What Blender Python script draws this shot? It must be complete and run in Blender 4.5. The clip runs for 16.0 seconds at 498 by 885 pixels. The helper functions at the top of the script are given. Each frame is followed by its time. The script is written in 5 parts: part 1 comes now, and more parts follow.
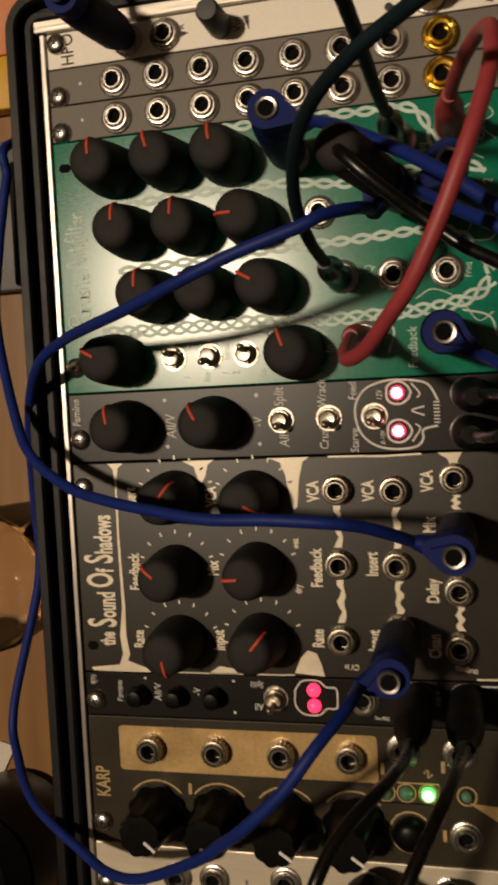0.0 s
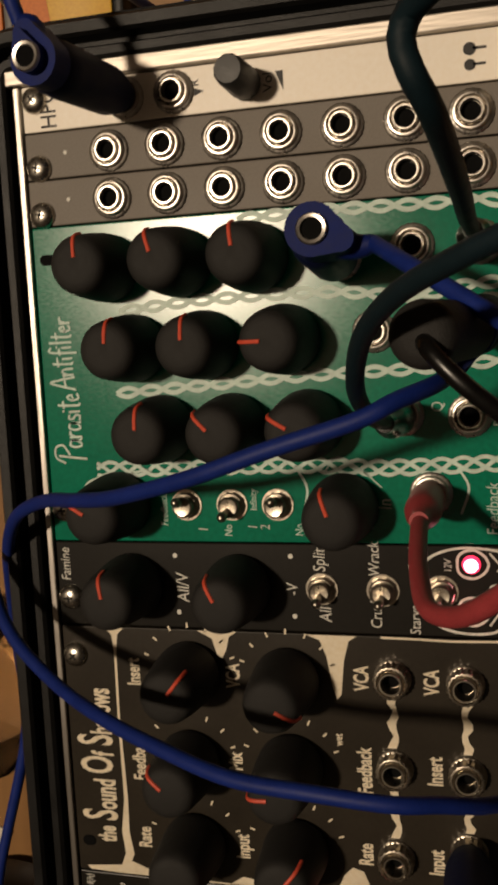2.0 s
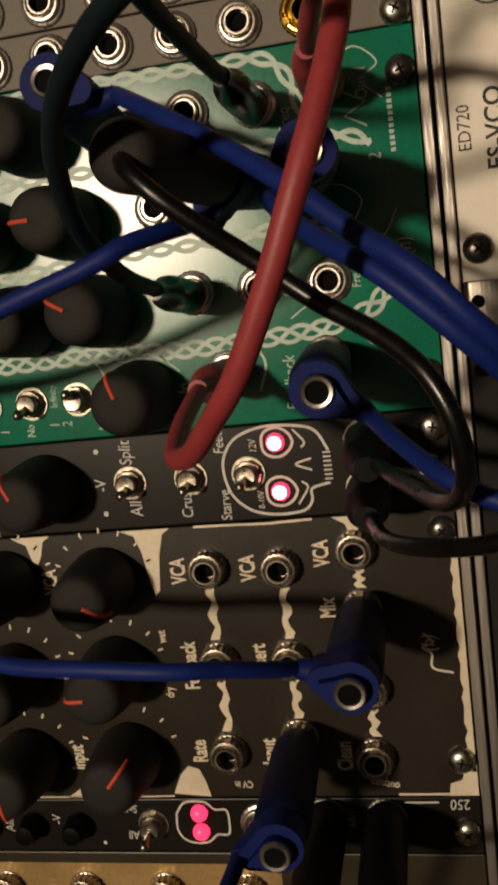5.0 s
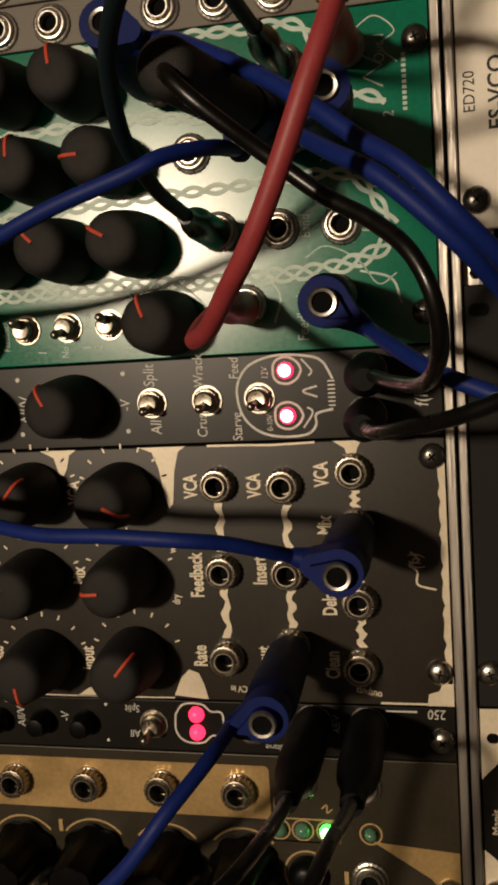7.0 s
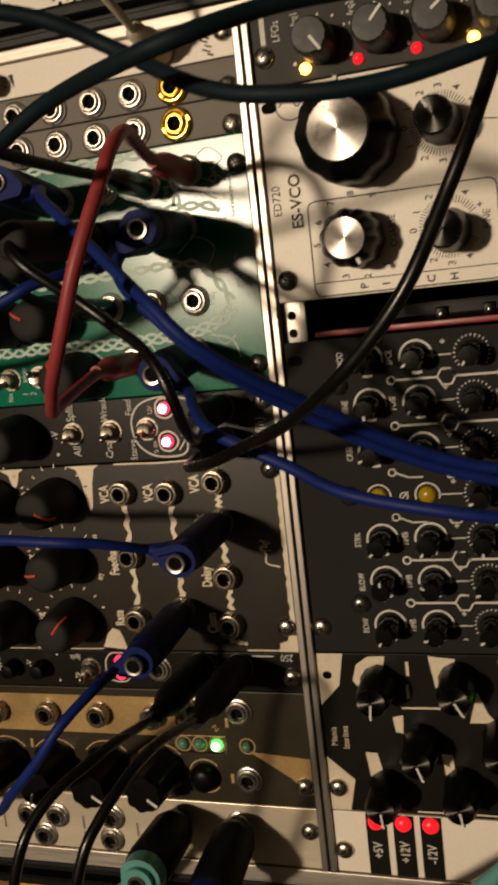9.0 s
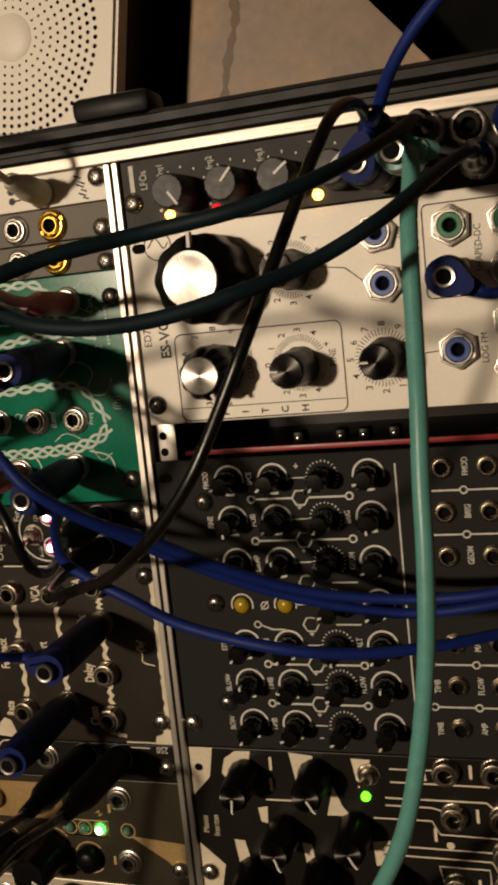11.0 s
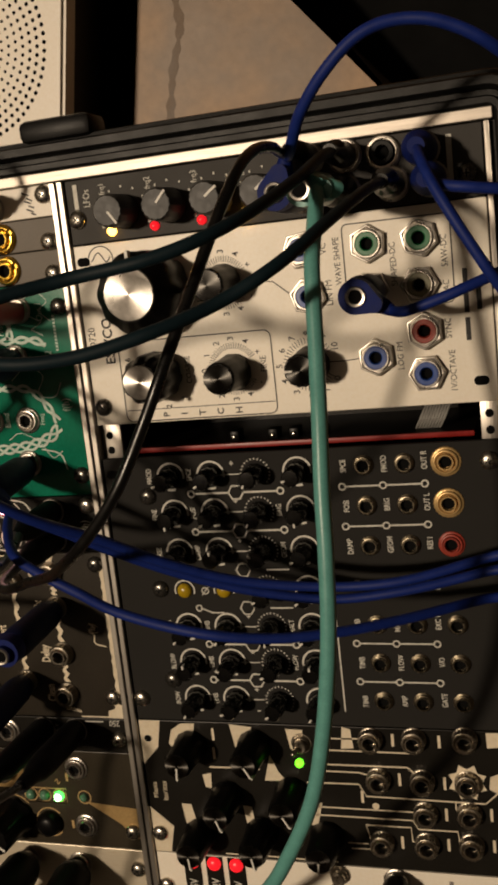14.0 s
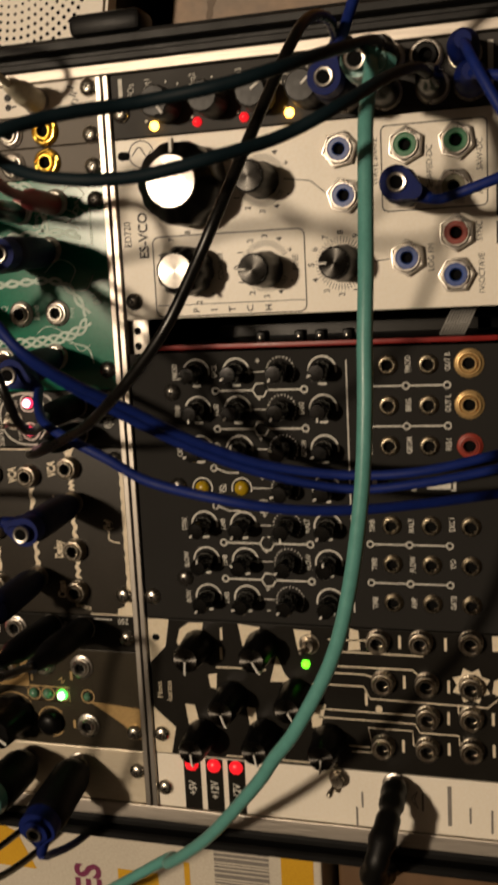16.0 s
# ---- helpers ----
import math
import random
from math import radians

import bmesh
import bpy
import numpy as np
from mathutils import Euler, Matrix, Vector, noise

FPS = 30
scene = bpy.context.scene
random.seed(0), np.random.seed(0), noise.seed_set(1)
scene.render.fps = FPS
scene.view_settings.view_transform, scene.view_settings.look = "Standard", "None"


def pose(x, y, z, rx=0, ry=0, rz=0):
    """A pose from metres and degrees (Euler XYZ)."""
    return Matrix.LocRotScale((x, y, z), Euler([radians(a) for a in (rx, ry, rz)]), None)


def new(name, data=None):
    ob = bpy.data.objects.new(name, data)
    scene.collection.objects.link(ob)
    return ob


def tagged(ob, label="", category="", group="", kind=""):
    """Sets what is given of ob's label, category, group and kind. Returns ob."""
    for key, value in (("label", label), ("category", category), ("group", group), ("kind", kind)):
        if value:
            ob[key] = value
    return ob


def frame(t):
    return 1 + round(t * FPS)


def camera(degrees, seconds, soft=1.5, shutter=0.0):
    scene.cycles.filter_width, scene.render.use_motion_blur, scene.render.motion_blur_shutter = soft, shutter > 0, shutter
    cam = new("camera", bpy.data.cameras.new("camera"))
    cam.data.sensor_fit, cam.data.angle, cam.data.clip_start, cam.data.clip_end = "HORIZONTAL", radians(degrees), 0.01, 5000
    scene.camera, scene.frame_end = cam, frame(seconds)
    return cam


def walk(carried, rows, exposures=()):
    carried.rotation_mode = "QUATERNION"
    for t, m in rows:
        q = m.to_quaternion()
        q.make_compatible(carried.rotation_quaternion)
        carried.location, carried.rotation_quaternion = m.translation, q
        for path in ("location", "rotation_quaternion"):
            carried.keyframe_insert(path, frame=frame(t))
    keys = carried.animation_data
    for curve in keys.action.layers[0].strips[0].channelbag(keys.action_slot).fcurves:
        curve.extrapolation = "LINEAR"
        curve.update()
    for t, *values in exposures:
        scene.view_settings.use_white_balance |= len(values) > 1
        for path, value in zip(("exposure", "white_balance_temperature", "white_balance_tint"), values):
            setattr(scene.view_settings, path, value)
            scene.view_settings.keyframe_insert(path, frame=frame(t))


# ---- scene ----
# A desktop modular synthesiser lying open on a table, lit by one warm lamp.
# The panels' plane is z = ZP; sizes below are in millimetres over that plane.
cam = camera(28.8, 16.0, soft=3.4, shutter=0.4)
PATH = [
    (0, 0.12220, 0.15074, 0.35730, -3.882, 14.820, -3.045),
    (0.5, 0.11633, 0.15831, 0.34444, -3.645, 16.545, -1.656),
    (1, 0.11464, 0.17313, 0.32663, -4.352, 16.714, -1.177),
    (1.5, 0.10682, 0.18858, 0.30201, -7.829, 15.882, -2.126),
    (2, 0.10487, 0.19875, 0.30037, -7.541, 15.477, -3.062),
    (2.5, 0.11299, 0.20035, 0.30252, -7.550, 13.325, -5.322),
    (3, 0.12047, 0.19588, 0.30141, -8.593, 12.906, -6.245),
    (3.5, 0.12412, 0.20078, 0.29807, -8.773, 12.333, -7.707),
    (4, 0.12672, 0.20041, 0.29154, -9.653, 11.519, -8.447),
    (4.5, 0.12955, 0.18972, 0.28901, -10.137, 11.347, -7.887),
    (7, 0.13624, 0.15639, 0.31217, -7.178, 13.161, -3.632),
    (7.5, 0.15592, 0.17009, 0.32350, -9.127, 14.409, -4.781),
    (8, 0.17689, 0.16821, 0.33798, -10.487, 15.807, -5.169),
    (8.5, 0.19639, 0.16993, 0.35754, -10.811, 17.659, -5.776),
    (9, 0.21232, 0.17899, 0.36626, -10.804, 18.038, -6.691),
    (11.3, 0.25934, 0.21073, 0.37237, -9.867, 17.089, -5.984),
    (11.5, 0.26227, 0.21180, 0.37606, -10.281, 15.830, -5.520),
    (12, 0.26510, 0.21370, 0.37432, -10.120, 14.047, -5.424),
    (12.5, 0.27145, 0.21887, 0.37979, -10.578, 14.379, -6.216),
    (13, 0.27520, 0.22310, 0.38331, -10.881, 15.043, -6.825),
    (13.5, 0.27432, 0.22265, 0.38653, -11.723, 15.823, -6.584),
    (14, 0.27475, 0.22121, 0.38706, -12.084, 16.168, -6.454),
    (14.5, 0.27572, 0.21940, 0.38773, -11.908, 16.280, -6.282),
    (15, 0.27555, 0.21941, 0.38898, -11.792, 16.328, -6.147),
    (15.5, 0.26947, 0.20762, 0.39465, -10.907, 15.974, -4.855),
    (16, 0.26167, 0.18513, 0.40407, -10.044, 15.597, -2.935),
]
walk(cam, [(t, pose(x, y, z, rx, ry, rz)) for t, x, y, z, rx, ry, rz in PATH])

# ---- light ----
ZP = 0.1
world = bpy.data.worlds.new("room_air")
scene.world = world
world.use_nodes = True
world.node_tree.nodes["Background"].inputs[0].default_value = (1.0, 0.78, 0.55, 1)
world.node_tree.nodes["Background"].inputs[1].default_value = 0.003
lamp_data = bpy.data.lights.new("ceiling_bulb", "POINT")
lamp_data.energy, lamp_data.color, lamp_data.shadow_soft_size = 184.0, (1.0, 0.80, 0.585), 0.075
lamp = new("ceiling_bulb", lamp_data)
lamp.location = (-0.74, 0.45, 2.55)

# ---- materials ----
MM = 0.001


def material(name, color, rough=0.5, metal=0.0, vary=0.2, scale=90.0, bump=0.0, fine=900.0, rvary=0.12, coat=0.0, spec=0.5, stretch=(1, 1, 1), second=None, marks=0.5):
    m = bpy.data.materials.new(name)
    m.use_nodes = True
    n, l = m.node_tree.nodes, m.node_tree.links
    b = n["Principled BSDF"]
    b.inputs["Metallic"].default_value = metal
    b.inputs["Coat Weight"].default_value = coat
    b.inputs["Specular IOR Level"].default_value = spec
    tc, mp = n.new("ShaderNodeTexCoord"), n.new("ShaderNodeMapping")
    mp.inputs["Scale"].default_value = stretch
    l.new(tc.outputs["Object"], mp.inputs["Vector"])
    big, small = n.new("ShaderNodeTexNoise"), n.new("ShaderNodeTexNoise")
    big.inputs["Scale"].default_value, big.inputs["Detail"].default_value = scale, 6
    small.inputs["Scale"].default_value, small.inputs["Detail"].default_value = fine, 3
    for t in (big, small):
        l.new(mp.outputs[0], t.inputs["Vector"])
    ramp = n.new("ShaderNodeValToRGB")
    ramp.color_ramp.elements[0].position, ramp.color_ramp.elements[1].position = 0.5 - marks * 0.4, 0.5 + marks * 0.4
    low = second or tuple(c * (1 - vary) for c in color)
    ramp.color_ramp.elements[0].color, ramp.color_ramp.elements[1].color = (*low, 1), (*color, 1)
    l.new(big.outputs["Fac"], ramp.inputs[0])
    mix = n.new("ShaderNodeMixRGB")
    mix.blend_type, mix.inputs[0].default_value = "OVERLAY", 0.25
    l.new(ramp.outputs[0], mix.inputs[1])
    l.new(small.outputs["Fac"], mix.inputs[2])
    l.new(mix.outputs[0], b.inputs["Base Color"])
    mr = n.new("ShaderNodeMapRange")
    mr.inputs["To Min"].default_value, mr.inputs["To Max"].default_value = max(0.02, rough - rvary), min(1, rough + rvary)
    l.new(big.outputs["Fac"], mr.inputs[0])
    l.new(mr.outputs[0], b.inputs["Roughness"])
    if bump:
        bp = n.new("ShaderNodeBump")
        bp.inputs["Strength"].default_value, bp.inputs["Distance"].default_value = bump, 0.0003
        l.new(small.outputs["Fac"], bp.inputs["Height"])
        l.new(bp.outputs[0], b.inputs["Normal"])
    return m


def glow(name, color, strength):
    m = bpy.data.materials.new(name)
    m.use_nodes = True
    b = m.node_tree.nodes["Principled BSDF"]
    b.inputs["Base Color"].default_value = (*color, 1)
    b.inputs["Emission Color"].default_value = (*color, 1)
    b.inputs["Emission Strength"].default_value = strength
    b.inputs["Roughness"].default_value = 0.3
    return m


CREAM = material("cream_paint", (0.88, 0.81, 0.69), 0.42, vary=0.08, scale=40, bump=0.05, marks=0.8)
WHITE = material("white_paint", (0.88, 0.81, 0.70), 0.45, vary=0.08, scale=40, bump=0.05)
DARKGREY = material("dark_grey_paint", (0.034, 0.031, 0.028), 0.6, spec=0.3, vary=0.12, scale=60, bump=0.12, fine=2500)
GREY = material("grey_anodised", (0.160, 0.139, 0.116), 0.55, spec=0.35, vary=0.12, scale=60, bump=0.12, fine=2500)
CHARCOAL = material("charcoal_paint", (0.0165, 0.0153, 0.0137), 0.78, spec=0.22, vary=0.15, scale=60, bump=0.12, fine=2500)
BLACKPCB = material("black_board", (0.0120, 0.0105, 0.0083), 0.45, spec=0.08, vary=0.3, scale=50, bump=0.05)
OLIVEPCB = material("olive_brown_board", (0.040, 0.0325, 0.0215), 0.45, spec=0.08, vary=0.3, scale=50, bump=0.05)
BROWNPCB = material("dark_board", (0.027, 0.0218, 0.0156), 0.45, spec=0.08, vary=0.3, scale=50, bump=0.05)
GREEN = material("green_board", (0.002, 0.165, 0.094), 0.3, vary=0.25, scale=55, bump=0.012, rvary=0.04, spec=0.04, second=(0.002, 0.13, 0.074))


def varnish(m, strength, rough):
    """A clear lacquer over a board: a soft-edged gloss added to the paint under it."""
    n, l = m.node_tree.nodes, m.node_tree.links
    gloss, both = n.new("ShaderNodeBsdfAnisotropic"), n.new("ShaderNodeAddShader")
    gloss.distribution = "BECKMANN"
    gloss.inputs["Color"].default_value = (strength, strength, strength, 1)
    noise, mr = n.new("ShaderNodeTexNoise"), n.new("ShaderNodeMapRange")
    noise.inputs["Scale"].default_value = 130
    mr.inputs["To Min"].default_value, mr.inputs["To Max"].default_value = rough - 0.035, rough + 0.035
    l.new(noise.outputs["Fac"], mr.inputs[0])
    l.new(mr.outputs[0], gloss.inputs["Roughness"])
    l.new(n["Principled BSDF"].outputs[0], both.inputs[0])
    l.new(gloss.outputs[0], both.inputs[1])
    l.new(both.outputs[0], n["Material Output"].inputs["Surface"])


varnish(GREEN, 0.026, 0.225)
varnish(BLACKPCB, 0.011, 0.30)
varnish(BROWNPCB, 0.021, 0.345)
varnish(OLIVEPCB, 0.016, 0.345)
SILK = material("silkscreen", (0.70, 0.68, 0.61), 0.6, vary=0.2, scale=300)
PALESILK = material("pale_green_silkscreen", (0.56, 0.70, 0.61), 0.5, vary=0.35, scale=200)
TIN = material("bare_board_finish", (0.80, 0.70, 0.53), 0.36, 0.08, vary=0.15, scale=120)
GOLDFIN = material("gold_board_finish", (0.60, 0.40, 0.17), 0.34, 0.55, vary=0.2, scale=70)
GOLD = material("gold_plate", (0.88, 0.58, 0.10), 0.18, 1.0, vary=0.15, scale=300)
NICKEL = material("nickel", (0.58, 0.54, 0.49), 0.30, 0.97, vary=0.25, scale=400, bump=0.1)
DULLNICKEL = material("dull_nickel", (0.46, 0.41, 0.34), 0.31, 1.0, vary=0.25, scale=400, bump=0.1)
BRASSNICKEL = material("worn_nickel", (0.34, 0.29, 0.21), 0.27, 1.0, vary=0.3, scale=400, bump=0.1)
STEEL = material("zinc_steel", (0.62, 0.58, 0.51), 0.27, 1.0, vary=0.3, scale=500)
DARKSTEEL = material("black_oxide_steel", (0.17, 0.16, 0.145), 0.25, 0.9, vary=0.3, scale=500)
ALU = material("aluminium", (0.52, 0.48, 0.43), 0.38, 1.0, vary=0.2, scale=90, bump=0.25, stretch=(1, 0.06, 1), fine=1500)
ALUX = material("aluminium_rail", (0.55, 0.50, 0.44), 0.48, 1.0, vary=0.2, scale=90, bump=0.3, stretch=(0.06, 1, 1), fine=1500)
SILVER = material("silver_panel", (0.74, 0.65, 0.50), 0.38, 0.4, vary=0.15, scale=60, bump=0.15, stretch=(0.08, 1, 1), fine=2000)


def spun(name, color, rough):
    """Turned metal: the streaks run round the axis, so that light spreads into rays."""
    m = material(name, color, rough, 1.0, vary=0.1, scale=300)
    n, l = m.node_tree.nodes, m.node_tree.links
    t = n.new("ShaderNodeTangent")
    t.direction_type, t.axis = "RADIAL", "Z"
    b = n["Principled BSDF"]
    b.inputs["Anisotropic"].default_value = 0.97
    l.new(t.outputs[0], b.inputs["Tangent"])
    return m


SPUN = spun("spun_aluminium", (0.25, 0.235, 0.215), 0.31)
SPUNDARK = spun("spun_dark_metal", (0.018, 0.0172, 0.016), 0.28)
SPUNCAP = spun("spun_black_cap", (0.075, 0.070, 0.064), 0.28)
# near-black colour standing in for the shade inside holes, recesses and gaps
DEEPSHADE = material("deep_shade", (0.002, 0.002, 0.002), 0.8, vary=0.1, spec=0.1)
RUBBER = material("soft_black_rubber", (0.0175, 0.0165, 0.0155), 0.68, vary=0.2, scale=500, bump=0.35, fine=3500, spec=0.25)
HARDBLACK = material("hard_black_plastic", (0.004, 0.0038, 0.0036), 0.17, vary=0.2, scale=200, bump=0.05, spec=0.4)
GLOSSBLACK = material("gloss_black_plastic", (0.0032, 0.0031, 0.003), 0.34, vary=0.2, scale=200, bump=0.04, spec=0.13)
KNOBGREY = material("dark_grey_plastic", (0.026, 0.025, 0.024), 0.5, vary=0.2, scale=400, bump=0.2, fine=3000)
CASEBLACK = material("black_case_plastic", (0.0035, 0.0033, 0.0031), 0.45, spec=0.25, vary=0.25, scale=120, bump=0.25, fine=2500)
REDLINE = material("red_pointer_paint", (0.62, 0.075, 0.035), 0.55, vary=0.1, scale=600)
WHITELINE = material("white_pointer_paint", (0.75, 0.72, 0.66), 0.5, vary=0.1, scale=600)
BLUE = material("blue_cable", (0.006, 0.020, 0.160), 0.55, spec=0.25, vary=0.18, scale=300, bump=0.12, fine=2500)
NAVY = material("navy_plug_plastic", (0.005, 0.014, 0.115), 0.6, vary=0.25, scale=300, bump=0.12, fine=2500, spec=0.16)
RED = material("red_cable", (0.34, 0.042, 0.048), 0.5, vary=0.15, scale=300, bump=0.12, fine=2500)
TEAL = material("turquoise_cable", (0.115, 0.335, 0.300), 0.36, vary=0.12, scale=300, bump=0.1, fine=2500)
PETROL = material("dark_petrol_cable", (0.005, 0.0145, 0.020), 0.58, spec=0.18, vary=0.2, scale=300, bump=0.1, fine=2500)
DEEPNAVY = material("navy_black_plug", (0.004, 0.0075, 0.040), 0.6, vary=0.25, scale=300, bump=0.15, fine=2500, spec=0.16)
PLUGBLACK = material("matt_black_plug", (0.0032, 0.0032, 0.0042), 0.6, vary=0.25, scale=300, bump=0.15, fine=2500, spec=0.16)
BLACKCABLE = material("black_cable", (0.0035, 0.0033, 0.0031), 0.30, vary=0.2, scale=300, bump=0.06, fine=2500)
GREYCABLE = material("pale_grey_cable", (0.66, 0.60, 0.46), 0.5, vary=0.12, scale=300, bump=0.05)
INK = material("dark_ink", (0.016, 0.014, 0.013), 0.6, vary=0.25, scale=500)
TANINK = material("tan_ink", (0.46, 0.31, 0.13), 0.5, vary=0.2, scale=300)
INBLUE = material("blue_socket_plastic", (0.025, 0.07, 0.29), 0.36, vary=0.15, scale=400)
INGREEN = material("green_socket_plastic", (0.010, 0.155, 0.055), 0.36, vary=0.15, scale=400)
INRED = material("red_socket_plastic", (0.33, 0.045, 0.028), 0.36, vary=0.15, scale=400)
INBEIGE = material("olive_socket_plastic", (0.26, 0.24, 0.15), 0.4, vary=0.15, scale=400)
LEDRED = glow("lit_red_led", (1.0, 0.03, 0.09), 2.2)
LEDHOT = glow("lit_red_led_core", (1.0, 0.42, 0.50), 7.0)
LEDSOFT = glow("dim_red_led", (0.9, 0.012, 0.02), 0.9)
LEDAMBER = glow("lit_amber_led", (1.0, 0.50, 0.07), 9.0)
LEDGREEN = glow("lit_green_led", (0.07, 1.0, 0.09), 3.2)
LEDGREENHOT = glow("lit_green_led_core", (0.45, 1.0, 0.40), 6.0)
LEDLIME = glow("lit_lime_led", (0.15, 1.0, 0.02), 2.6)
LEDYELLOW = material("yellow_led_lens", (0.42, 0.28, 0.010), 0.25, vary=0.2, scale=400)
LEDCLEAR = material("clear_green_led_lens", (0.10, 0.24, 0.15), 0.15, vary=0.2, scale=400)
LEDDARK = material("unlit_red_led_lens", (0.16, 0.020, 0.018), 0.2, vary=0.2, scale=400)
PCBRED = material("red_board_edge", (0.26, 0.012, 0.009), 0.4, vary=0.2, scale=200)
RIBBON = material("grey_ribbon", (0.33, 0.32, 0.30), 0.5, vary=0.2, scale=300)
WOOD = material("brown_wood", (0.15, 0.080, 0.034), 0.45, scale=14, bump=0.2, fine=160, stretch=(1, 0.10, 1), second=(0.10, 0.054, 0.024))
BOARD = material("worn_beige_board", (0.34, 0.215, 0.120), 0.5, scale=26, bump=0.2, fine=260, second=(0.19, 0.125, 0.075), marks=0.3)
STAIN = material("brown_stain", (0.135, 0.078, 0.036), 0.55, vary=0.3, scale=60)
TABLEWOOD = material("golden_table_wood", (0.30, 0.160, 0.062), 0.35, scale=14, bump=0.2, fine=160, stretch=(1, 0.10, 1), second=(0.17, 0.085, 0.030))
DARKWOOD = material("dark_wood", (0.014, 0.0075, 0.004), 0.6, spec=0.2, scale=14, bump=0.2, fine=160, second=(0.007, 0.004, 0.0022))
# for walls and ceiling out of view; so dark to cut bounce and reflections
PLASTER = material("bounce_limiting_plaster", (0.035, 0.026, 0.018), 0.9, vary=0.1, scale=3, fine=60)
PAPER = material("white_card", (0.62, 0.56, 0.46), 0.6, vary=0.08, scale=30)
YELLOW = material("yellow_card", (0.66, 0.36, 0.012), 0.5, vary=0.1, scale=30)
ORANGE = material("orange_card", (0.60, 0.16, 0.015), 0.5, vary=0.1, scale=30)
PURPLE = material("purple_ink", (0.20, 0.025, 0.085), 0.5, vary=0.1, scale=60)
GREYCARD = material("grey_card", (0.12, 0.115, 0.11), 0.5, vary=0.15, scale=30)
GLASS = bpy.data.materials.new("clear_glass")
GLASS.use_nodes = True
GLASS.node_tree.nodes["Principled BSDF"].inputs["Base Color"].default_value = (0.93, 0.90, 0.84, 1)
GLASS.node_tree.nodes["Principled BSDF"].inputs["Roughness"].default_value = 0.04
GLASS.node_tree.nodes["Principled BSDF"].inputs["Transmission Weight"].default_value = 1.0
GLASS.node_tree.nodes["Principled BSDF"].inputs["IOR"].default_value = 1.45
DIMPRINT = material("grey_print", (0.22, 0.20, 0.18), 0.6, vary=0.2, scale=300)


# ---- builders ----
ORIGIN = {}


def mesh_of(name, bm, mats):
    for v in bm.verts:
        v.co *= MM
    bmesh.ops.recalc_face_normals(bm, faces=bm.faces)
    me = bpy.data.meshes.new(name)
    bm.to_mesh(me)
    bm.free()
    for m in mats if isinstance(mats, (list, tuple)) else (mats,):
        me.materials.append(m)
    return me


def smooth(me, angle=35):
    me.polygons.foreach_set("use_smooth", [True] * len(me.polygons))
    me.set_sharp_from_angle(angle=radians(angle))
    return me


def thing(name, x, y, z, label, category, group="", kind=""):
    """An Empty at a place in metres-from-millimetres over the panels' plane."""
    ob = tagged(new(name), label, category, group, kind)
    ob.location = (x * MM, y * MM, ZP + z * MM)
    ORIGIN[ob] = (x, y, z)
    return ob


def put(name, me, parent, x=0.0, y=0.0, z=0.0, rz=0.0, label="", turn=None):
    """A part on shared mesh data, at a place on the panels' plane (under a thing) or in its part's own frame."""
    ob = new(name, me)
    ob.parent = parent
    ox, oy, oz = ORIGIN.get(parent, (0, 0, 0))
    ob.location = ((x - ox) * MM, (y - oy) * MM, (z - oz) * MM)
    ob.rotation_euler = turn or (0, 0, radians(rz))
    if label:
        ob["label"] = label
    return ob


def part(name, bm, mats, parent, label="", angle=35):
    """Geometry given on the panels' plane, in millimetres, as one part of a thing."""
    ox, oy, oz = ORIGIN.get(parent, (0, 0, 0))
    for v in bm.verts:
        v.co -= Vector((ox, oy, oz))
    me = smooth(mesh_of(name, bm, mats), angle)
    ob = new(name, me)
    ob.parent = parent
    if label:
        ob["label"] = label
    return ob


def lathe(bm, profile, seg=28, lobes=0, depth=0.0, m=Matrix(), mat=0):
    rings = []
    for r, z in profile:
        if r < 1e-6:
            rings.append([bm.verts.new(m @ Vector((0, 0, z)))])
            continue
        ring = []
        for i in range(seg):
            a = 2 * math.pi * i / seg
            rr = r * (1 - depth * (0.5 + 0.5 * math.cos(lobes * a)) ** 1.4) if lobes else r
            ring.append(bm.verts.new(m @ Vector((rr * math.cos(a), rr * math.sin(a), z))))
        rings.append(ring)
    for a, b in zip(rings[:-1], rings[1:]):
        for i in range(seg):
            j = (i + 1) % seg
            if len(a) == 1 and len(b) == 1:
                continue
            f = (a[0], b[i], b[j]) if len(a) == 1 else (a[i], a[j], b[0]) if len(b) == 1 else (a[i], a[j], b[j], b[i])
            bm.faces.new(f).material_index = mat
    return bm


def block(bm, x0, y0, z0, x1, y1, z1, bevel=0.0, m=Matrix(), mat=0):
    tmp = bmesh.new()
    bmesh.ops.create_cube(tmp, size=1)
    for v in tmp.verts:
        v.co = (x0 + (v.co.x + 0.5) * (x1 - x0), y0 + (v.co.y + 0.5) * (y1 - y0), z0 + (v.co.z + 0.5) * (z1 - z0))
    if bevel:
        bmesh.ops.bevel(tmp, geom=tmp.edges[:], offset=bevel, segments=2, affect="EDGES", profile=0.5)
    join(bm, tmp, m, mat)
    return bm


def join(bm, tmp, m=Matrix(), mat=0):
    made = {v: bm.verts.new(m @ v.co) for v in tmp.verts}
    for f in tmp.faces:
        try:
            bm.faces.new([made[v] for v in f.verts]).material_index = mat
        except ValueError:
            pass
    tmp.free()


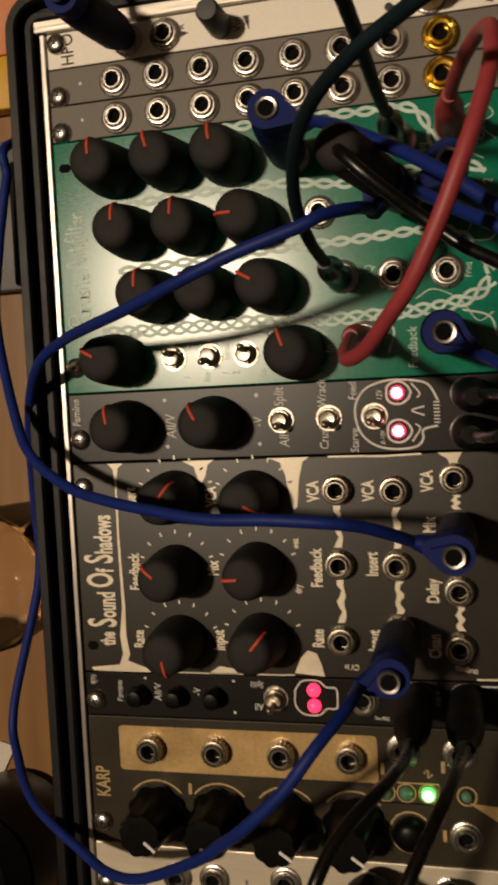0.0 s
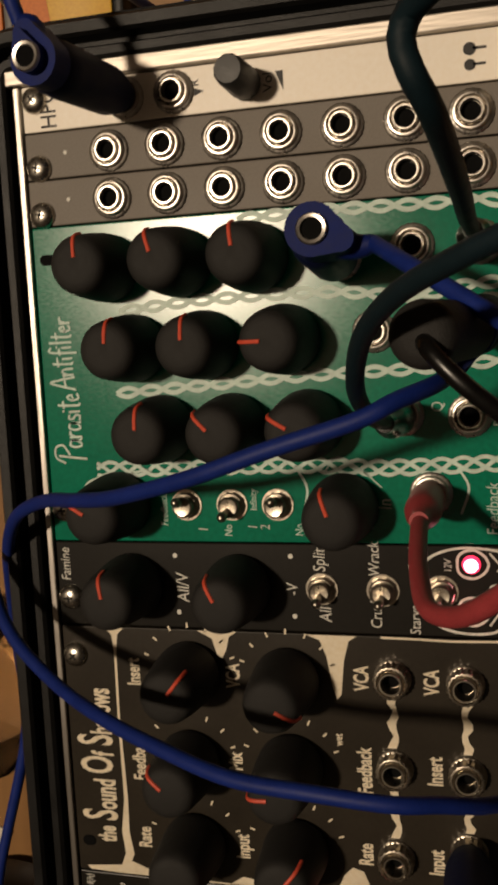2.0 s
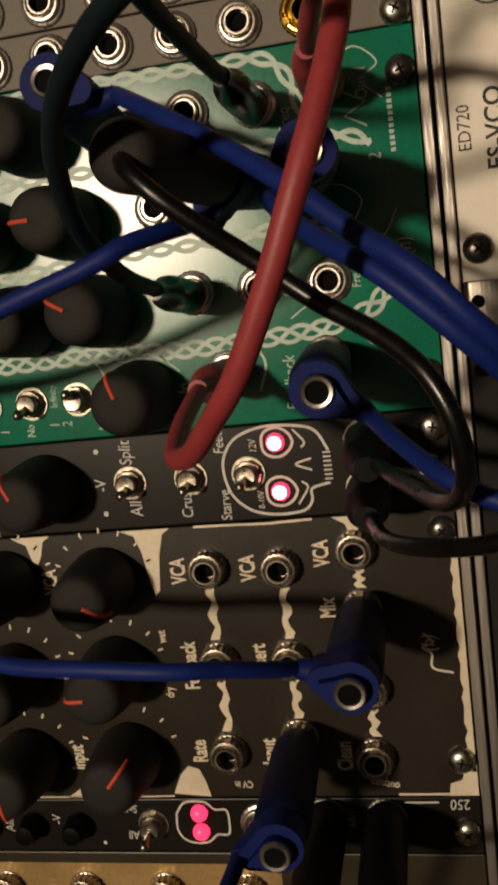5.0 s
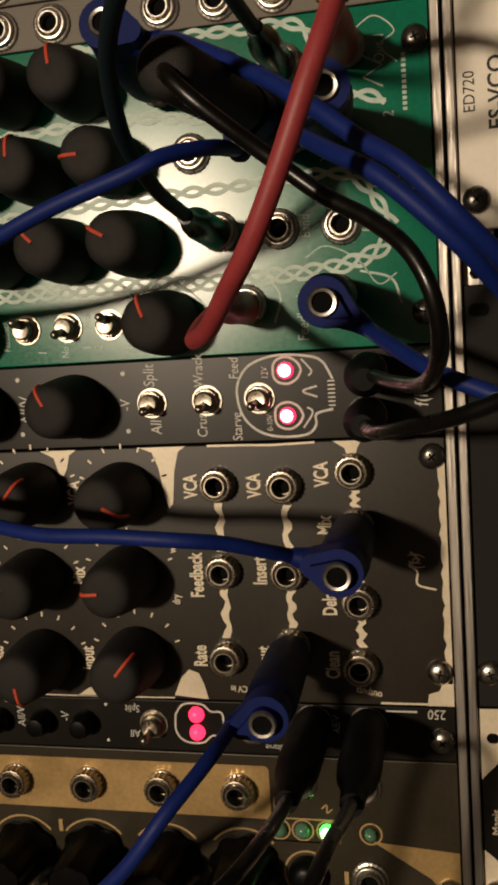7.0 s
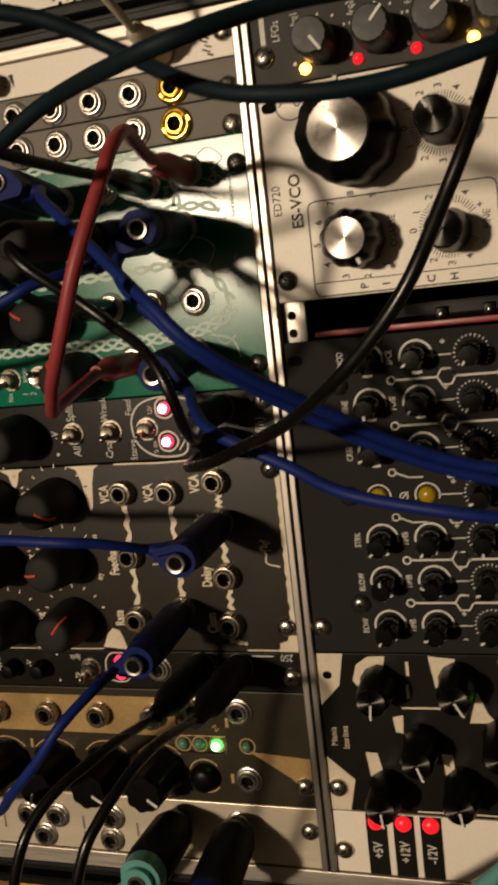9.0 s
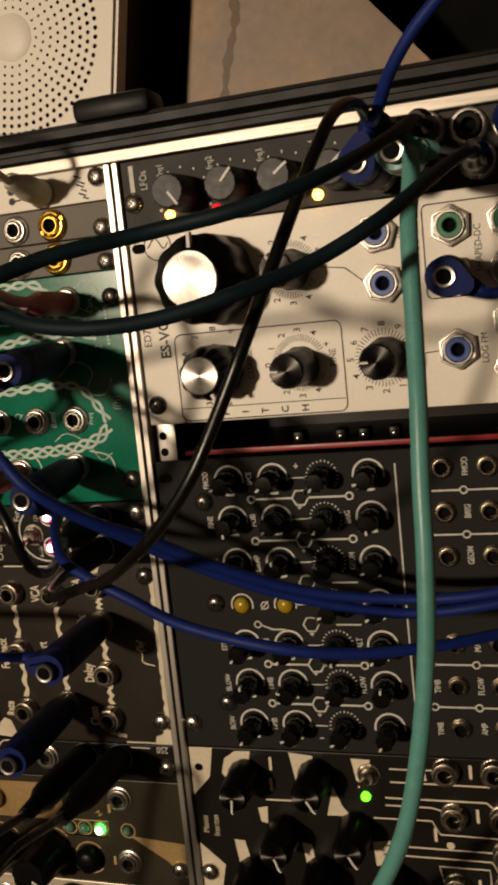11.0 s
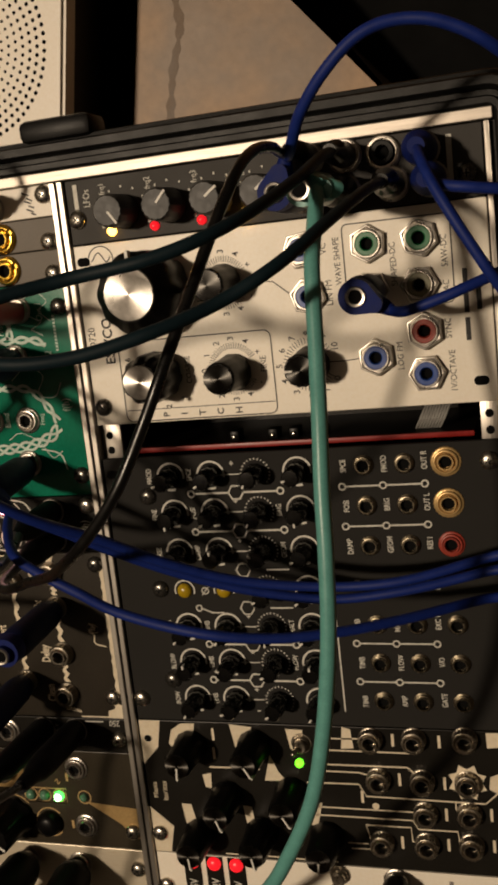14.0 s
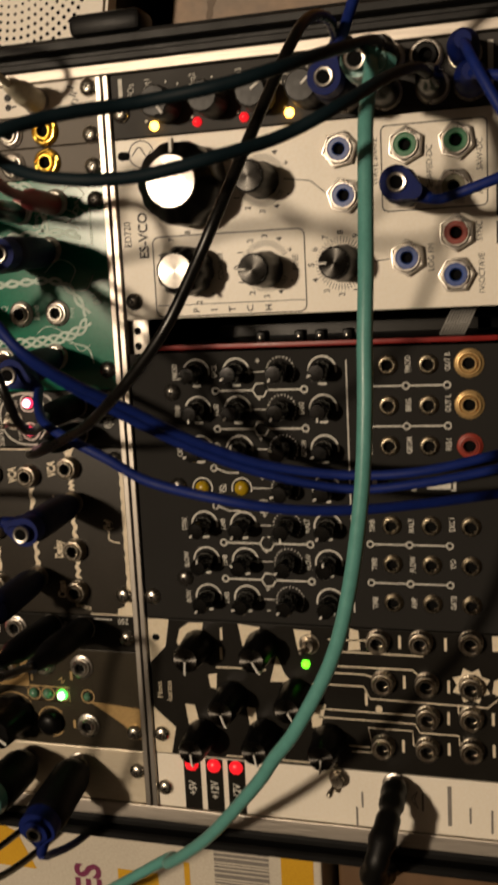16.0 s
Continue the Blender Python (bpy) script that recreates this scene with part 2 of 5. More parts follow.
def prism(bm, pts, z0, z1, bevel=0.0, m=Matrix(), mat=0):
    tmp = bmesh.new()
    f = tmp.faces.new([tmp.verts.new((x, y, z0)) for x, y in pts])
    up = bmesh.ops.extrude_face_region(tmp, geom=[f])
    for v in up["geom"]:
        if isinstance(v, bmesh.types.BMVert):
            v.co.z = z1
    if bevel:
        rim = [e for e in tmp.edges if all(abs(v.co.z - z1) < 1e-6 for v in e.verts)]
        bmesh.ops.bevel(tmp, geom=rim, offset=bevel, segments=2, affect="EDGES")
    join(bm, tmp, m, mat)
    return bm


def spline(points, step=1.6):
    """A smooth way through points, as a list of vectors."""
    p = [Vector(q) for q in points]
    p = [2 * p[0] - p[1]] + p + [2 * p[-1] - p[-2]]
    out = []
    for a, b, c, d in zip(p[:-3], p[1:-2], p[2:-1], p[3:]):
        n = max(2, int((c - b).length / step))
        for i in range(n):
            t = i / n
            out.append(0.5 * (2 * b + (c - a) * t + (2 * a - 5 * b + 4 * c - d) * t * t + (3 * b - a - 3 * c + d) * t**3))
    return out + [p[-2]]


def tube(bm, way, radius, seg=12, mat=0):
    side = None
    rings = []
    for i, q in enumerate(way):
        t = (way[min(i + 1, len(way) - 1)] - way[max(i - 1, 0)]).normalized()
        side = (side - t * side.dot(t)).normalized() if side else t.orthogonal().normalized()
        other = t.cross(side)
        r = radius(i / (len(way) - 1)) if callable(radius) else radius
        rings.append([bm.verts.new(q + r * (math.cos(a) * side + math.sin(a) * other)) for a in (2 * math.pi * k / seg for k in range(seg))])
    for a, b in zip(rings[:-1], rings[1:]):
        for k in range(seg):
            bm.faces.new((a[k], a[(k + 1) % seg], b[(k + 1) % seg], b[k])).material_index = mat
    for ring in (rings[0], rings[-1]):
        bm.faces.new(ring).material_index = mat
    return bm


STROKES = {
    "P": ([[(0.2, -0.9), (0.5, 2.6), (0.9, 6.0)], [(-0.7, 4.4), (0.5, 6.6), (2.6, 6.6), (3.1, 4.8), (1.0, 3.2)]], 2.6),
    "a": ([[(1.5, 2.6), (0.6, 3.0), (0.1, 1.6), (0.5, 0.2), (1.4, 0.9), (1.6, 2.8), (1.6, 0.6), (2.0, 0.1)]], 2.05),
    "r": ([[(0.1, 3.0), (0.25, 0.0)], [(0.25, 1.6), (0.8, 2.8), (1.5, 2.6)]], 1.6),
    "s": ([[(1.3, 2.7), (0.4, 2.8), (0.4, 1.8), (1.2, 1.2), (1.0, 0.2), (0.1, 0.3)]], 1.65),
    "i": ([[(0.2, 2.8), (0.3, 0.1)], [(0.35, 3.9), (0.4, 4.3)]], 0.95),
    "t": ([[(0.7, 5.4), (0.6, 1.2), (0.7, 0.2), (1.1, 0.0)], [(0.0, 3.9), (1.6, 4.1)]], 1.5),
    "e": ([[(0.1, 1.6), (1.3, 1.8), (0.9, 3.0), (0.2, 1.9), (0.6, 0.2), (1.6, 0.6)]], 1.8),
    "A": ([[(-0.2, -0.4), (0.6, 3.4), (1.4, 6.4), (2.0, 3.4), (2.5, -0.2)], [(0.1, 2.3), (2.6, 2.6)]], 2.8),
    "n": ([[(0.1, 3.0), (0.2, 0.0)], [(0.2, 1.8), (0.9, 3.0), (1.4, 2.2), (1.5, 0.0)]], 1.9),
    "f": ([[(1.7, 5.6), (1.0, 6.2), (0.6, 4.6), (0.5, -1.2)], [(0.0, 3.2), (1.5, 3.5)]], 1.4),
    "l": ([[(0.35, 6.0), (0.4, 0.0)]], 0.95),
}


class Print:
    """Flat marks a hair over a panel, gathered by colour."""

    def __init__(self, z=0.12):
        self.bm, self.z = bmesh.new(), z

    def poly(self, pts):
        try:
            self.bm.faces.new([self.bm.verts.new((x, y, self.z)) for x, y in pts])
        except ValueError:
            pass
        return self

    def rect(self, x0, y0, x1, y1):
        return self.poly([(x0, y0), (x1, y0), (x1, y1), (x0, y1)])

    def line(self, pts, w, closed=False):
        p = [Vector((x, y)) for x, y in pts]
        if closed:
            p = p + [p[0], p[1]]
        left, right = [], []
        for i, q in enumerate(p):
            t = (p[min(i + 1, len(p) - 1)] - p[max(i - 1, 0)]).normalized()
            o = Vector((-t.y, t.x)) * w / 2
            left.append(self.bm.verts.new((*(q + o), self.z)))
            right.append(self.bm.verts.new((*(q - o), self.z)))
        for i in range(len(p) - 1):
            self.bm.faces.new((left[i], left[i + 1], right[i + 1], right[i]))
        return self

    def arc(self, x, y, r, w, a0=0, a1=360, n=28):
        return self.line([(x + r * math.cos(radians(a0 + (a1 - a0) * i / n)), y + r * math.sin(radians(a0 + (a1 - a0) * i / n))) for i in range(n + 1)], w)

    def disc(self, x, y, r, n=16):
        return self.poly([(x + r * math.cos(2 * math.pi * i / n), y + r * math.sin(2 * math.pi * i / n)) for i in range(n)])

    def ticks(self, x, y, r0, r1, a0, a1, n, w):
        for i in range(n):
            a = radians(a0 + (a1 - a0) * i / (n - 1))
            c, s = math.cos(a), math.sin(a)
            self.line([(x + r0 * c, y + r0 * s), (x + r1 * c, y + r1 * s)], w)
        return self

    def curve(self, pts, w, closed=False):
        p = list(pts) + ([pts[0]] if closed else [])
        return self.line([(v.x, v.y) for v in spline([(x, y, 0) for x, y in p], 0.5)], w)

    def braid(self, pts, amp=0.95, wave=11.0, w=1.0, n=2):
        way = spline([(x, y, 0) for x, y in pts], 0.6)
        run = 0.0
        strands = [[] for _ in range(n)]
        for i, q in enumerate(way):
            t = (way[min(i + 1, len(way) - 1)] - way[max(i - 1, 0)]).normalized()
            run += (q - way[max(i - 1, 0)]).length
            for k in range(n):
                o = amp * math.sin(2 * math.pi * (run / wave + k / n))
                strands[k].append((q.x - t.y * o, q.y + t.x * o))
        ground = self.z
        for k, s in enumerate(strands):
            self.z = ground + 0.03 * k
            self.line(s, w)
        self.z = ground
        return self

    def text(self, body, x, y, size, wide=1.0, turn=90, thick=0.0, align="CENTER", lean=0.0):
        data = bpy.data.curves.new("print", "FONT")
        data.body, data.size, data.align_x, data.align_y, data.offset, data.shear = body, size, align, "CENTER", thick, lean
        data.resolution_u = 3
        ob = bpy.data.objects.new("print", data)
        me = bpy.data.meshes.new_from_object(ob)
        m = Matrix.Translation((x, y, self.z)) @ Matrix.Rotation(radians(turn), 4, "Z") @ Matrix.Diagonal((wide, 1, 1, 1))
        self.wide = max(v.co.x for v in me.vertices) * wide
        vs = [self.bm.verts.new(m @ v.co) for v in me.vertices]
        for f in me.polygons:
            try:
                self.bm.faces.new([vs[i] for i in f.vertices])
            except ValueError:
                pass
        bpy.data.objects.remove(ob)
        bpy.data.meshes.remove(me)
        bpy.data.curves.remove(data)
        return self

    def run(self, pieces, x, y, wide, thick, gap, lean=0.0):
        """Pieces of lettering one after another along +y."""
        for body, size, shift in pieces:
            if body != " ":
                self.text(body, x - shift, y, size, wide, 90, thick, "LEFT", lean)
            y += (self.wide if body != " " else size) + gap
        return self

    def scrawl(self, word, x, y, wide, tall, w):
        """A word in single strokes, as if scratched by hand, along +y."""
        ground = self.z
        for ch in word:
            strokes, step = STROKES[ch]
            for k, line in enumerate(strokes):
                self.z = ground + 0.02 * k
                self.curve([(x - v * tall, y + u * wide) for u, v in line], w)
            y += step * wide
        self.z = ground
        return self

    def cut(self, name, mat, parent, label=""):
        """What is gathered so far becomes a part of its own."""
        self.to(name, mat, parent, label)
        self.bm = bmesh.new()
        return self

    def to(self, name, mat, parent, label=""):
        if len(self.bm.faces) == 0:
            return None
        ob = part(name, self.bm, mat, parent, label)
        if name in ("dial_scale", "printed_markings", "printed_lettering", "barcode"):
            tagged(ob, label, kind="stuff")
        return ob


# ---- shared hardware meshes ----
def make_hardware():
    h = {}
    # knurled round nut of a mini socket, with its bushing
    def nut(name, outer, height, bushing, mats, lobes=0, hexed=False, washer=4.4, notch=False):
        bm = bmesh.new()
        if washer:
            lathe(bm, [(bushing, 0.02), (washer, 0.02), (washer, 0.4), (washer - 0.35, 0.65), (bushing, 0.62)], 66, 22, 0.035)
        seg = 6 if hexed else 40
        lathe(bm, [(bushing, 0.5), (outer, 0.5), (outer, height - 0.45), (outer - 0.06, height - 0.22), (outer - 0.18, height - 0.06), (outer - 0.34, height - 0.01), (outer - 0.62, height), (outer - 0.76, height - 0.14), (outer - 0.84, height - 0.5), (bushing + 0.62, height - 0.75)], seg, lobes, 0.08 if lobes else 0)
        lathe(bm, [(bushing + 0.6, height - 0.8), (bushing + 0.6, height + 0.35), (bushing + 0.55, height + 0.56), (bushing + 0.44, height + 0.68), (bushing + 0.18, height + 0.68), (bushing + 0.06, height + 0.5), (bushing, height + 0.1), (bushing, 0.1)], 32)
        if notch:
            for v in bm.verts:
                a = math.degrees(math.atan2(v.co.y, v.co.x)) % 180
                if v.co.z > height - 0.5 and math.hypot(v.co.x, v.co.y) > bushing + 0.65 and min(a, 180 - a) < 13:
                    v.co.z = 0.9
        h[name] = smooth(mesh_of(name, bm, mats), 25 if hexed else 46)
    nut("nut", 3.75, 1.7, 1.95, NICKEL, washer=4.5)
    nut("goldnut", 4.3, 1.8, 2.0, GOLD, washer=4.9, notch=True)
    nut("tallnut", 3.9, 3.6, 1.95, DULLNICKEL, lobes=20, washer=4.1, notch=False)
    nut("smallnut", 2.85, 1.5, 1.75, BRASSNICKEL, washer=3.2)
    nut("goldsmall", 3.8, 1.6, 1.9, GOLDFIN, washer=4.6)
    nut("redsmall", 3.4, 1.6, 1.9, INRED, washer=4.0)
    nut("hexnut", 5.7, 2.3, 3.4, NICKEL, hexed=True, washer=0, notch=False)
    nut("ringnut", 4.9, 1.6, 3.7, NICKEL, washer=5.2)
    for key, m in (("blue", INBLUE), ("green", INGREEN), ("red", INRED), ("olive", INBEIGE), ("black", GLOSSBLACK)):
        bm = lathe(bmesh.new(), [(3.5, 0.3), (3.5, 2.6), (3.2, 2.9), (2.1, 2.9), (1.8, 2.6), (1.75, 0.4)], 26)
        h["insert_" + key] = smooth(mesh_of("socket_insert", bm, m))
    # flat near-black disc: the socket's inner darkness is put into its colour
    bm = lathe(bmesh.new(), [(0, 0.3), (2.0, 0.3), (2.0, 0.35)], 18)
    h["bore"] = mesh_of("bore", bm, DEEPSHADE)
    # pan-head screws with a cross recess
    for key, m in (("screw", STEEL), ("darkscrew", DARKSTEEL)):
        bm = lathe(bmesh.new(), [(2.9, 0.02), (2.9, 0.45), (2.75, 0.9), (2.3, 1.4), (1.6, 1.74), (0.8, 1.9), (0, 1.95)], 28)
        h[key] = smooth(mesh_of("screw", bm, m), 60)
    # near-black bars over the dome paint the shade of a cross recess
    bm = bmesh.new()
    block(bm, -1.0, -0.2, 1.3, 1.0, 0.2, 1.96)
    block(bm, -0.2, -1.0, 1.3, 0.2, 1.0, 1.965)
    h["cross"] = mesh_of("cross_recess", bm, DEEPSHADE)
    # soft-touch knob: wide foot, narrow crown
    prof = [(7.0, 0.4), (7.4, 1.0), (7.4, 3.0), (7.15, 6.5), (6.8, 10.0), (6.4, 13.2), (6.05, 15.2), (5.6, 16.3), (4.9, 16.9), (3.6, 17.2), (0, 17.3)]
    h["softknob"] = smooth(mesh_of("knob", lathe(bmesh.new(), prof, 48), RUBBER), 75)
    bm = bmesh.new()
    tube(bm, [Vector((1.4, 0, 17.24)), Vector((3.6, 0, 17.15)), Vector((4.9, 0, 16.85)), Vector((5.6, 0, 16.25)), Vector((6.05, 0, 15.15)), Vector((6.4, 0, 13.2))], 0.44, 8)
    h["softpointer"] = smooth(mesh_of("pointer", bm, REDLINE))
    # fluted gloss knob with skirt, used on the dark strip module
    prof = [(8.6, 0.4), (8.8, 1.6), (7.4, 3.0), (6.8, 6.0), (6.5, 14.0), (5.9, 15.6), (0, 15.8)]
    h["flutedknob"] = smooth(mesh_of("knob", lathe(bmesh.new(), prof, 48, 8, 0.10), GLOSSBLACK), 40)
    h["flutedpointer"] = mesh_of("pointer", block(bmesh.new(), 2.0, -0.45, 15.6, 6.0, 0.45, 16.1, 0.1), WHITELINE)
    # ribbed grey knob with white line
    prof = [(5.2, 0.4), (5.4, 1.0), (5.0, 11.6), (4.4, 12.6), (0, 12.8)]
    h["ribknob"] = smooth(mesh_of("knob", lathe(bmesh.new(), prof, 48, 16, 0.05), KNOBGREY), 40)
    h["ribpointer"] = mesh_of("pointer", block(bmesh.new(), 0.4, -0.4, 12.3, 5.0, 0.4, 13.0, 0.1), WHITELINE)
    # lobed instrument knobs with a spun metal cap
    for key, r, cap, height in (("bigdial", 12.9, 8.0, 20.0), ("middial", 7.9, 5.5, 17.0)):
        prof = [(r * 0.96, 0.4), (r, 1.2), (r, height * 0.62), (r * 0.95, height * 0.78), (cap + 0.8, height * 0.92), (cap + 0.2, height), (cap - 0.2, height - 0.2)]
        h[key] = smooth(mesh_of("knob", lathe(bmesh.new(), prof, 120, 10, 0.07 if key == "middial" else 0.045), GLOSSBLACK), 60)
        bm = lathe(bmesh.new(), [(cap, height - 0.6), (cap, height + 0.1), (cap - 0.3, height + 0.35), (0, height + 0.3)], 64)
        h[key + "_cap"] = smooth(mesh_of("cap", bm, SPUN), 30)
        bm = block(bmesh.new(), cap + 0.6, -0.5, height * 0.86, r * 0.99, 0.5, height * 0.97, 0.1)
        h[key + "_mark"] = mesh_of("pointer", bm, WHITELINE)
    # slim pointer knob with a metal face
    prof = [(5.7, 0.4), (5.9, 1.2), (5.5, 3.0), (5.2, 8.0), (5.0, 15.2), (4.8, 16.0), (4.5, 16.3)]
    h["slimknob"] = smooth(mesh_of("knob", lathe(bmesh.new(), prof + [(0, 16.3)], 60, 12, 0.03), GLOSSBLACK), 40)
    h["slimface"] = smooth(mesh_of("cap", lathe(bmesh.new(), [(4.4, 16.2), (4.3, 16.6), (0, 16.65)], 48), SPUNDARK))
    h["slimmark"] = mesh_of("pointer", block(bmesh.new(), 2.2, -0.3, 16.3, 4.5, 0.3, 16.85, 0.08), WHITELINE)
    # small post knob
    prof = [(3.3, 0.3), (3.5, 0.8), (3.1, 3.0), (2.9, 9.6), (2.5, 10.4), (0, 10.5)]
    h["postknob"] = smooth(mesh_of("knob", lathe(bmesh.new(), prof, 30, 10, 0.06), HARDBLACK), 40)
    bm = block(bmesh.new(), 1.7, -0.3, 10.2, 2.9, 0.3, 10.7, 0.06)
    block(bm, 2.5, -0.3, 8.8, 2.95, 0.3, 10.6, 0.05)
    h["postmark"] = mesh_of("pointer", bm, WHITELINE)
    # black pointer knob with a white line down its flank
    prof = [(5.6, 0.4), (5.9, 1.2), (5.3, 3.5), (4.9, 13.0), (4.2, 14.4), (0, 14.6)]
    h["flankknob"] = smooth(mesh_of("knob", lathe(bmesh.new(), prof, 40, 12, 0.04), GLOSSBLACK), 40)
    bm = block(bmesh.new(), 0.5, -0.3, 14.3, 4.7, 0.3, 14.95, 0.06)
    block(bm, 4.6, -0.3, 5.0, 5.35, 0.3, 14.4, 0.06)
    h["flankmark"] = mesh_of("pointer", bm, WHITELINE)
    h["flankface"] = smooth(mesh_of("cap", lathe(bmesh.new(), [(4.1, 14.3), (4.0, 14.66), (0, 14.72)], 40), SPUNCAP))
    # small trimmer
    h["trimmer"] = smooth(mesh_of("trimmer_knob", lathe(bmesh.new(), [(2.9, 0.2), (3.1, 0.8), (2.7, 4.0), (2.1, 5.4), (0, 5.8)], 24), GLOSSBLACK), 50)
    # toggle switch
    bm = lathe(bmesh.new(), [(1.7, 0.02), (3.5, 0.02), (3.5, 0.5), (1.7, 0.5)], 24)
    lathe(bm, [(1.9, 0.4), (3.0, 0.4), (3.0, 1.6), (2.7, 1.9), (1.9, 1.9)], 24, 10, 0.08)
    lathe(bm, [(2.3, 1.9), (2.3, 3.4), (1.9, 3.7), (0, 3.4)], 20)
    h["toggle"] = smooth(mesh_of("toggle_switch", bm, DULLNICKEL), 30)
    lever = [(0.65, 2.6), (0.75, 4.2), (1.0, 6.0), (1.1, 6.7), (1.0, 7.2), (0.7, 7.7), (0.35, 7.9), (0, 7.97)]
    h["lever"] = smooth(mesh_of("lever", lathe(bmesh.new(), lever, 16), DULLNICKEL), 50)
    # dome of an LED, and a bezel ring
    for r in (1.5, 1.9, 2.5):
        dome = [(r, 0.05), (r, 0.5), (r * 0.87, 1.2), (r * 0.5, 1.75), (0, 1.95)]
        for key, m in (("red", LEDRED), ("hot", LEDHOT), ("soft", LEDSOFT), ("amber", LEDAMBER), ("green", LEDGREEN), ("greenhot", LEDGREENHOT), ("lime", LEDLIME), ("yellow", LEDYELLOW), ("clear", LEDCLEAR), ("dark", LEDDARK)):
            h[f"led_{key}_{r}"] = smooth(mesh_of("led", lathe(bmesh.new(), dome, 20), m), 60)
    h["button"] = smooth(mesh_of("button", lathe(bmesh.new(), [(4.6, 0.1), (4.6, 2.2), (4.0, 3.6), (2.4, 4.4), (0, 4.6)], 32), GLOSSBLACK), 50)
    return h


HW = make_hardware()


class Module:
    """A front panel with its hardware; edges in millimetres."""

    def __init__(self, name, x0, y0, x1, y1, mat, label, group="modules in the case"):
        self.root = thing(name, (x0 + x1) / 2, (y0 + y1) / 2, 0, label, "synth module", group)
        self.box = (x0, y0, x1, y1)
        part("front_panel", block(bmesh.new(), x0 + 0.12, y0 + 0.12, -2.0, x1 - 0.12, y1 - 0.12, 0, 0.25), mat, self.root, angle=12)

    def screw(self, x, y, kind="screw", rz=20):
        s = put("screw", HW[kind], self.root, x, y, 0.0, rz + 37 * (int(x + y) % 5))
        put("cross_recess", HW["cross"], s)

    def slot(self, x, y, w=2.6, l=4.6):
        put_bm = prism(bmesh.new(), [(x + (l - w) / 2 * (1 if math.cos(a) > 0 else -1) + w / 2 * math.cos(a), y + w / 2 * math.sin(a)) for a in (2 * math.pi * (i + 0.5) / 16 for i in range(16))], 0.02, 0.14)
        # no cut-out: a near-black patch paints the slot's shade on the panel
        part("mounting_slot", put_bm, DEEPSHADE, self.root)

    def jack(self, x, y, kind="nut", insert=""):
        j = put("socket", HW[kind], self.root, x, y, 0.05, (x * 13 + y * 7) % 60)
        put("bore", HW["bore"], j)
        if insert:
            put("socket_insert", HW["insert_" + insert], j)
        return j

    def knob(self, x, y, angle, kind="soft"):
        k = put("knob", HW[kind + "knob"], self.root, x, y, 0.0, angle)
        put("pointer", HW[{"soft": "softpointer", "fluted": "flutedpointer", "rib": "ribpointer", "slim": "slimmark", "post": "postmark", "flank": "flankmark"}[kind]], k)
        if kind in ("slim", "flank"):
            put("cap", HW[kind + "face"], k)
        return k

    def dial(self, x, y, angle, kind):
        k = put("knob", HW[kind], self.root, x, y, 0.0, angle)
        put("cap", HW[kind + "_cap"], k, label="spun aluminium cap")
        put("pointer", HW[kind + "_mark"], k)

    def toggle(self, x, y, tilt=12, way=90):
        t = put("toggle_switch", HW["toggle"], self.root, x, y, 0.0, 15)
        put("lever", HW["lever"], t, turn=(0, radians(tilt), radians(way - 15)))

    def led(self, x, y, key, r=1.5):
        return put("led", HW[f"led_{key}_{r}"], self.root, x, y, 0.0)


# ---- room ----
def slab(name, x0, y0, z0, x1, y1, z1, mat):
    bm = block(bmesh.new(), x0 * 1000, y0 * 1000, z0 * 1000, x1 * 1000, y1 * 1000, z1 * 1000)
    ob = new(name, mesh_of(name, bm, mat))
    return tagged(ob, kind="structure")


tagged(slab("floor", -2.1, -1.9, -0.84, 2.3, 2.5, -0.80, DARKWOOD), "dark wooden room floor under the table", "floor")
# unseen ceiling and walls close the room; their dark colour holds back fill light
tagged(slab("ceiling", -2.1, -1.9, 3.15, 2.3, 2.5, 3.19, PLASTER), "unseen ceiling, coloured dark to limit bounced light", "ceiling")
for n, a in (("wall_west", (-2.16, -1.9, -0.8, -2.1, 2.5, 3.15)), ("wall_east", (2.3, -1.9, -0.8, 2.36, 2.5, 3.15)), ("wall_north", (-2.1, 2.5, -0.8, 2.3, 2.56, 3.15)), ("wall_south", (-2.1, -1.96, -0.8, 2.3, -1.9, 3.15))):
    tagged(slab(n, *a, PLASTER), "unseen plain wall, coloured dark to limit bounced light", "wall")

table = thing("table", 130, 130, -160, "brown wooden table carrying the open synthesiser case", "table")
part("tabletop", block(bmesh.new(), -560, -520, -195, 760, 760, -160, 3), TABLEWOOD, table)
for lx in (-520, 720):
    for ly in (-480, 720):
        part("leg", block(bmesh.new(), lx - 30, ly - 30, -900, lx + 30, ly + 30, -195, 3), DARKWOOD, table)

# ---- the case ----
case = thing("synth_case", 130, 125, -160, "black plastic portable case with ridged rim, lying open on the table", "case")


def rounded(x0, y0, x1, y1, r, n=7):
    out = []
    for cx, cy, a0 in ((x1 - r, y1 - r, 0), (x0 + r, y1 - r, 90), (x0 + r, y0 + r, 180), (x1 - r, y0 + r, 270)):
        out += [(cx + r * math.cos(radians(a0 + 90 * i / n)), cy + r * math.sin(radians(a0 + 90 * i / n))) for i in range(n + 1)]
    return out


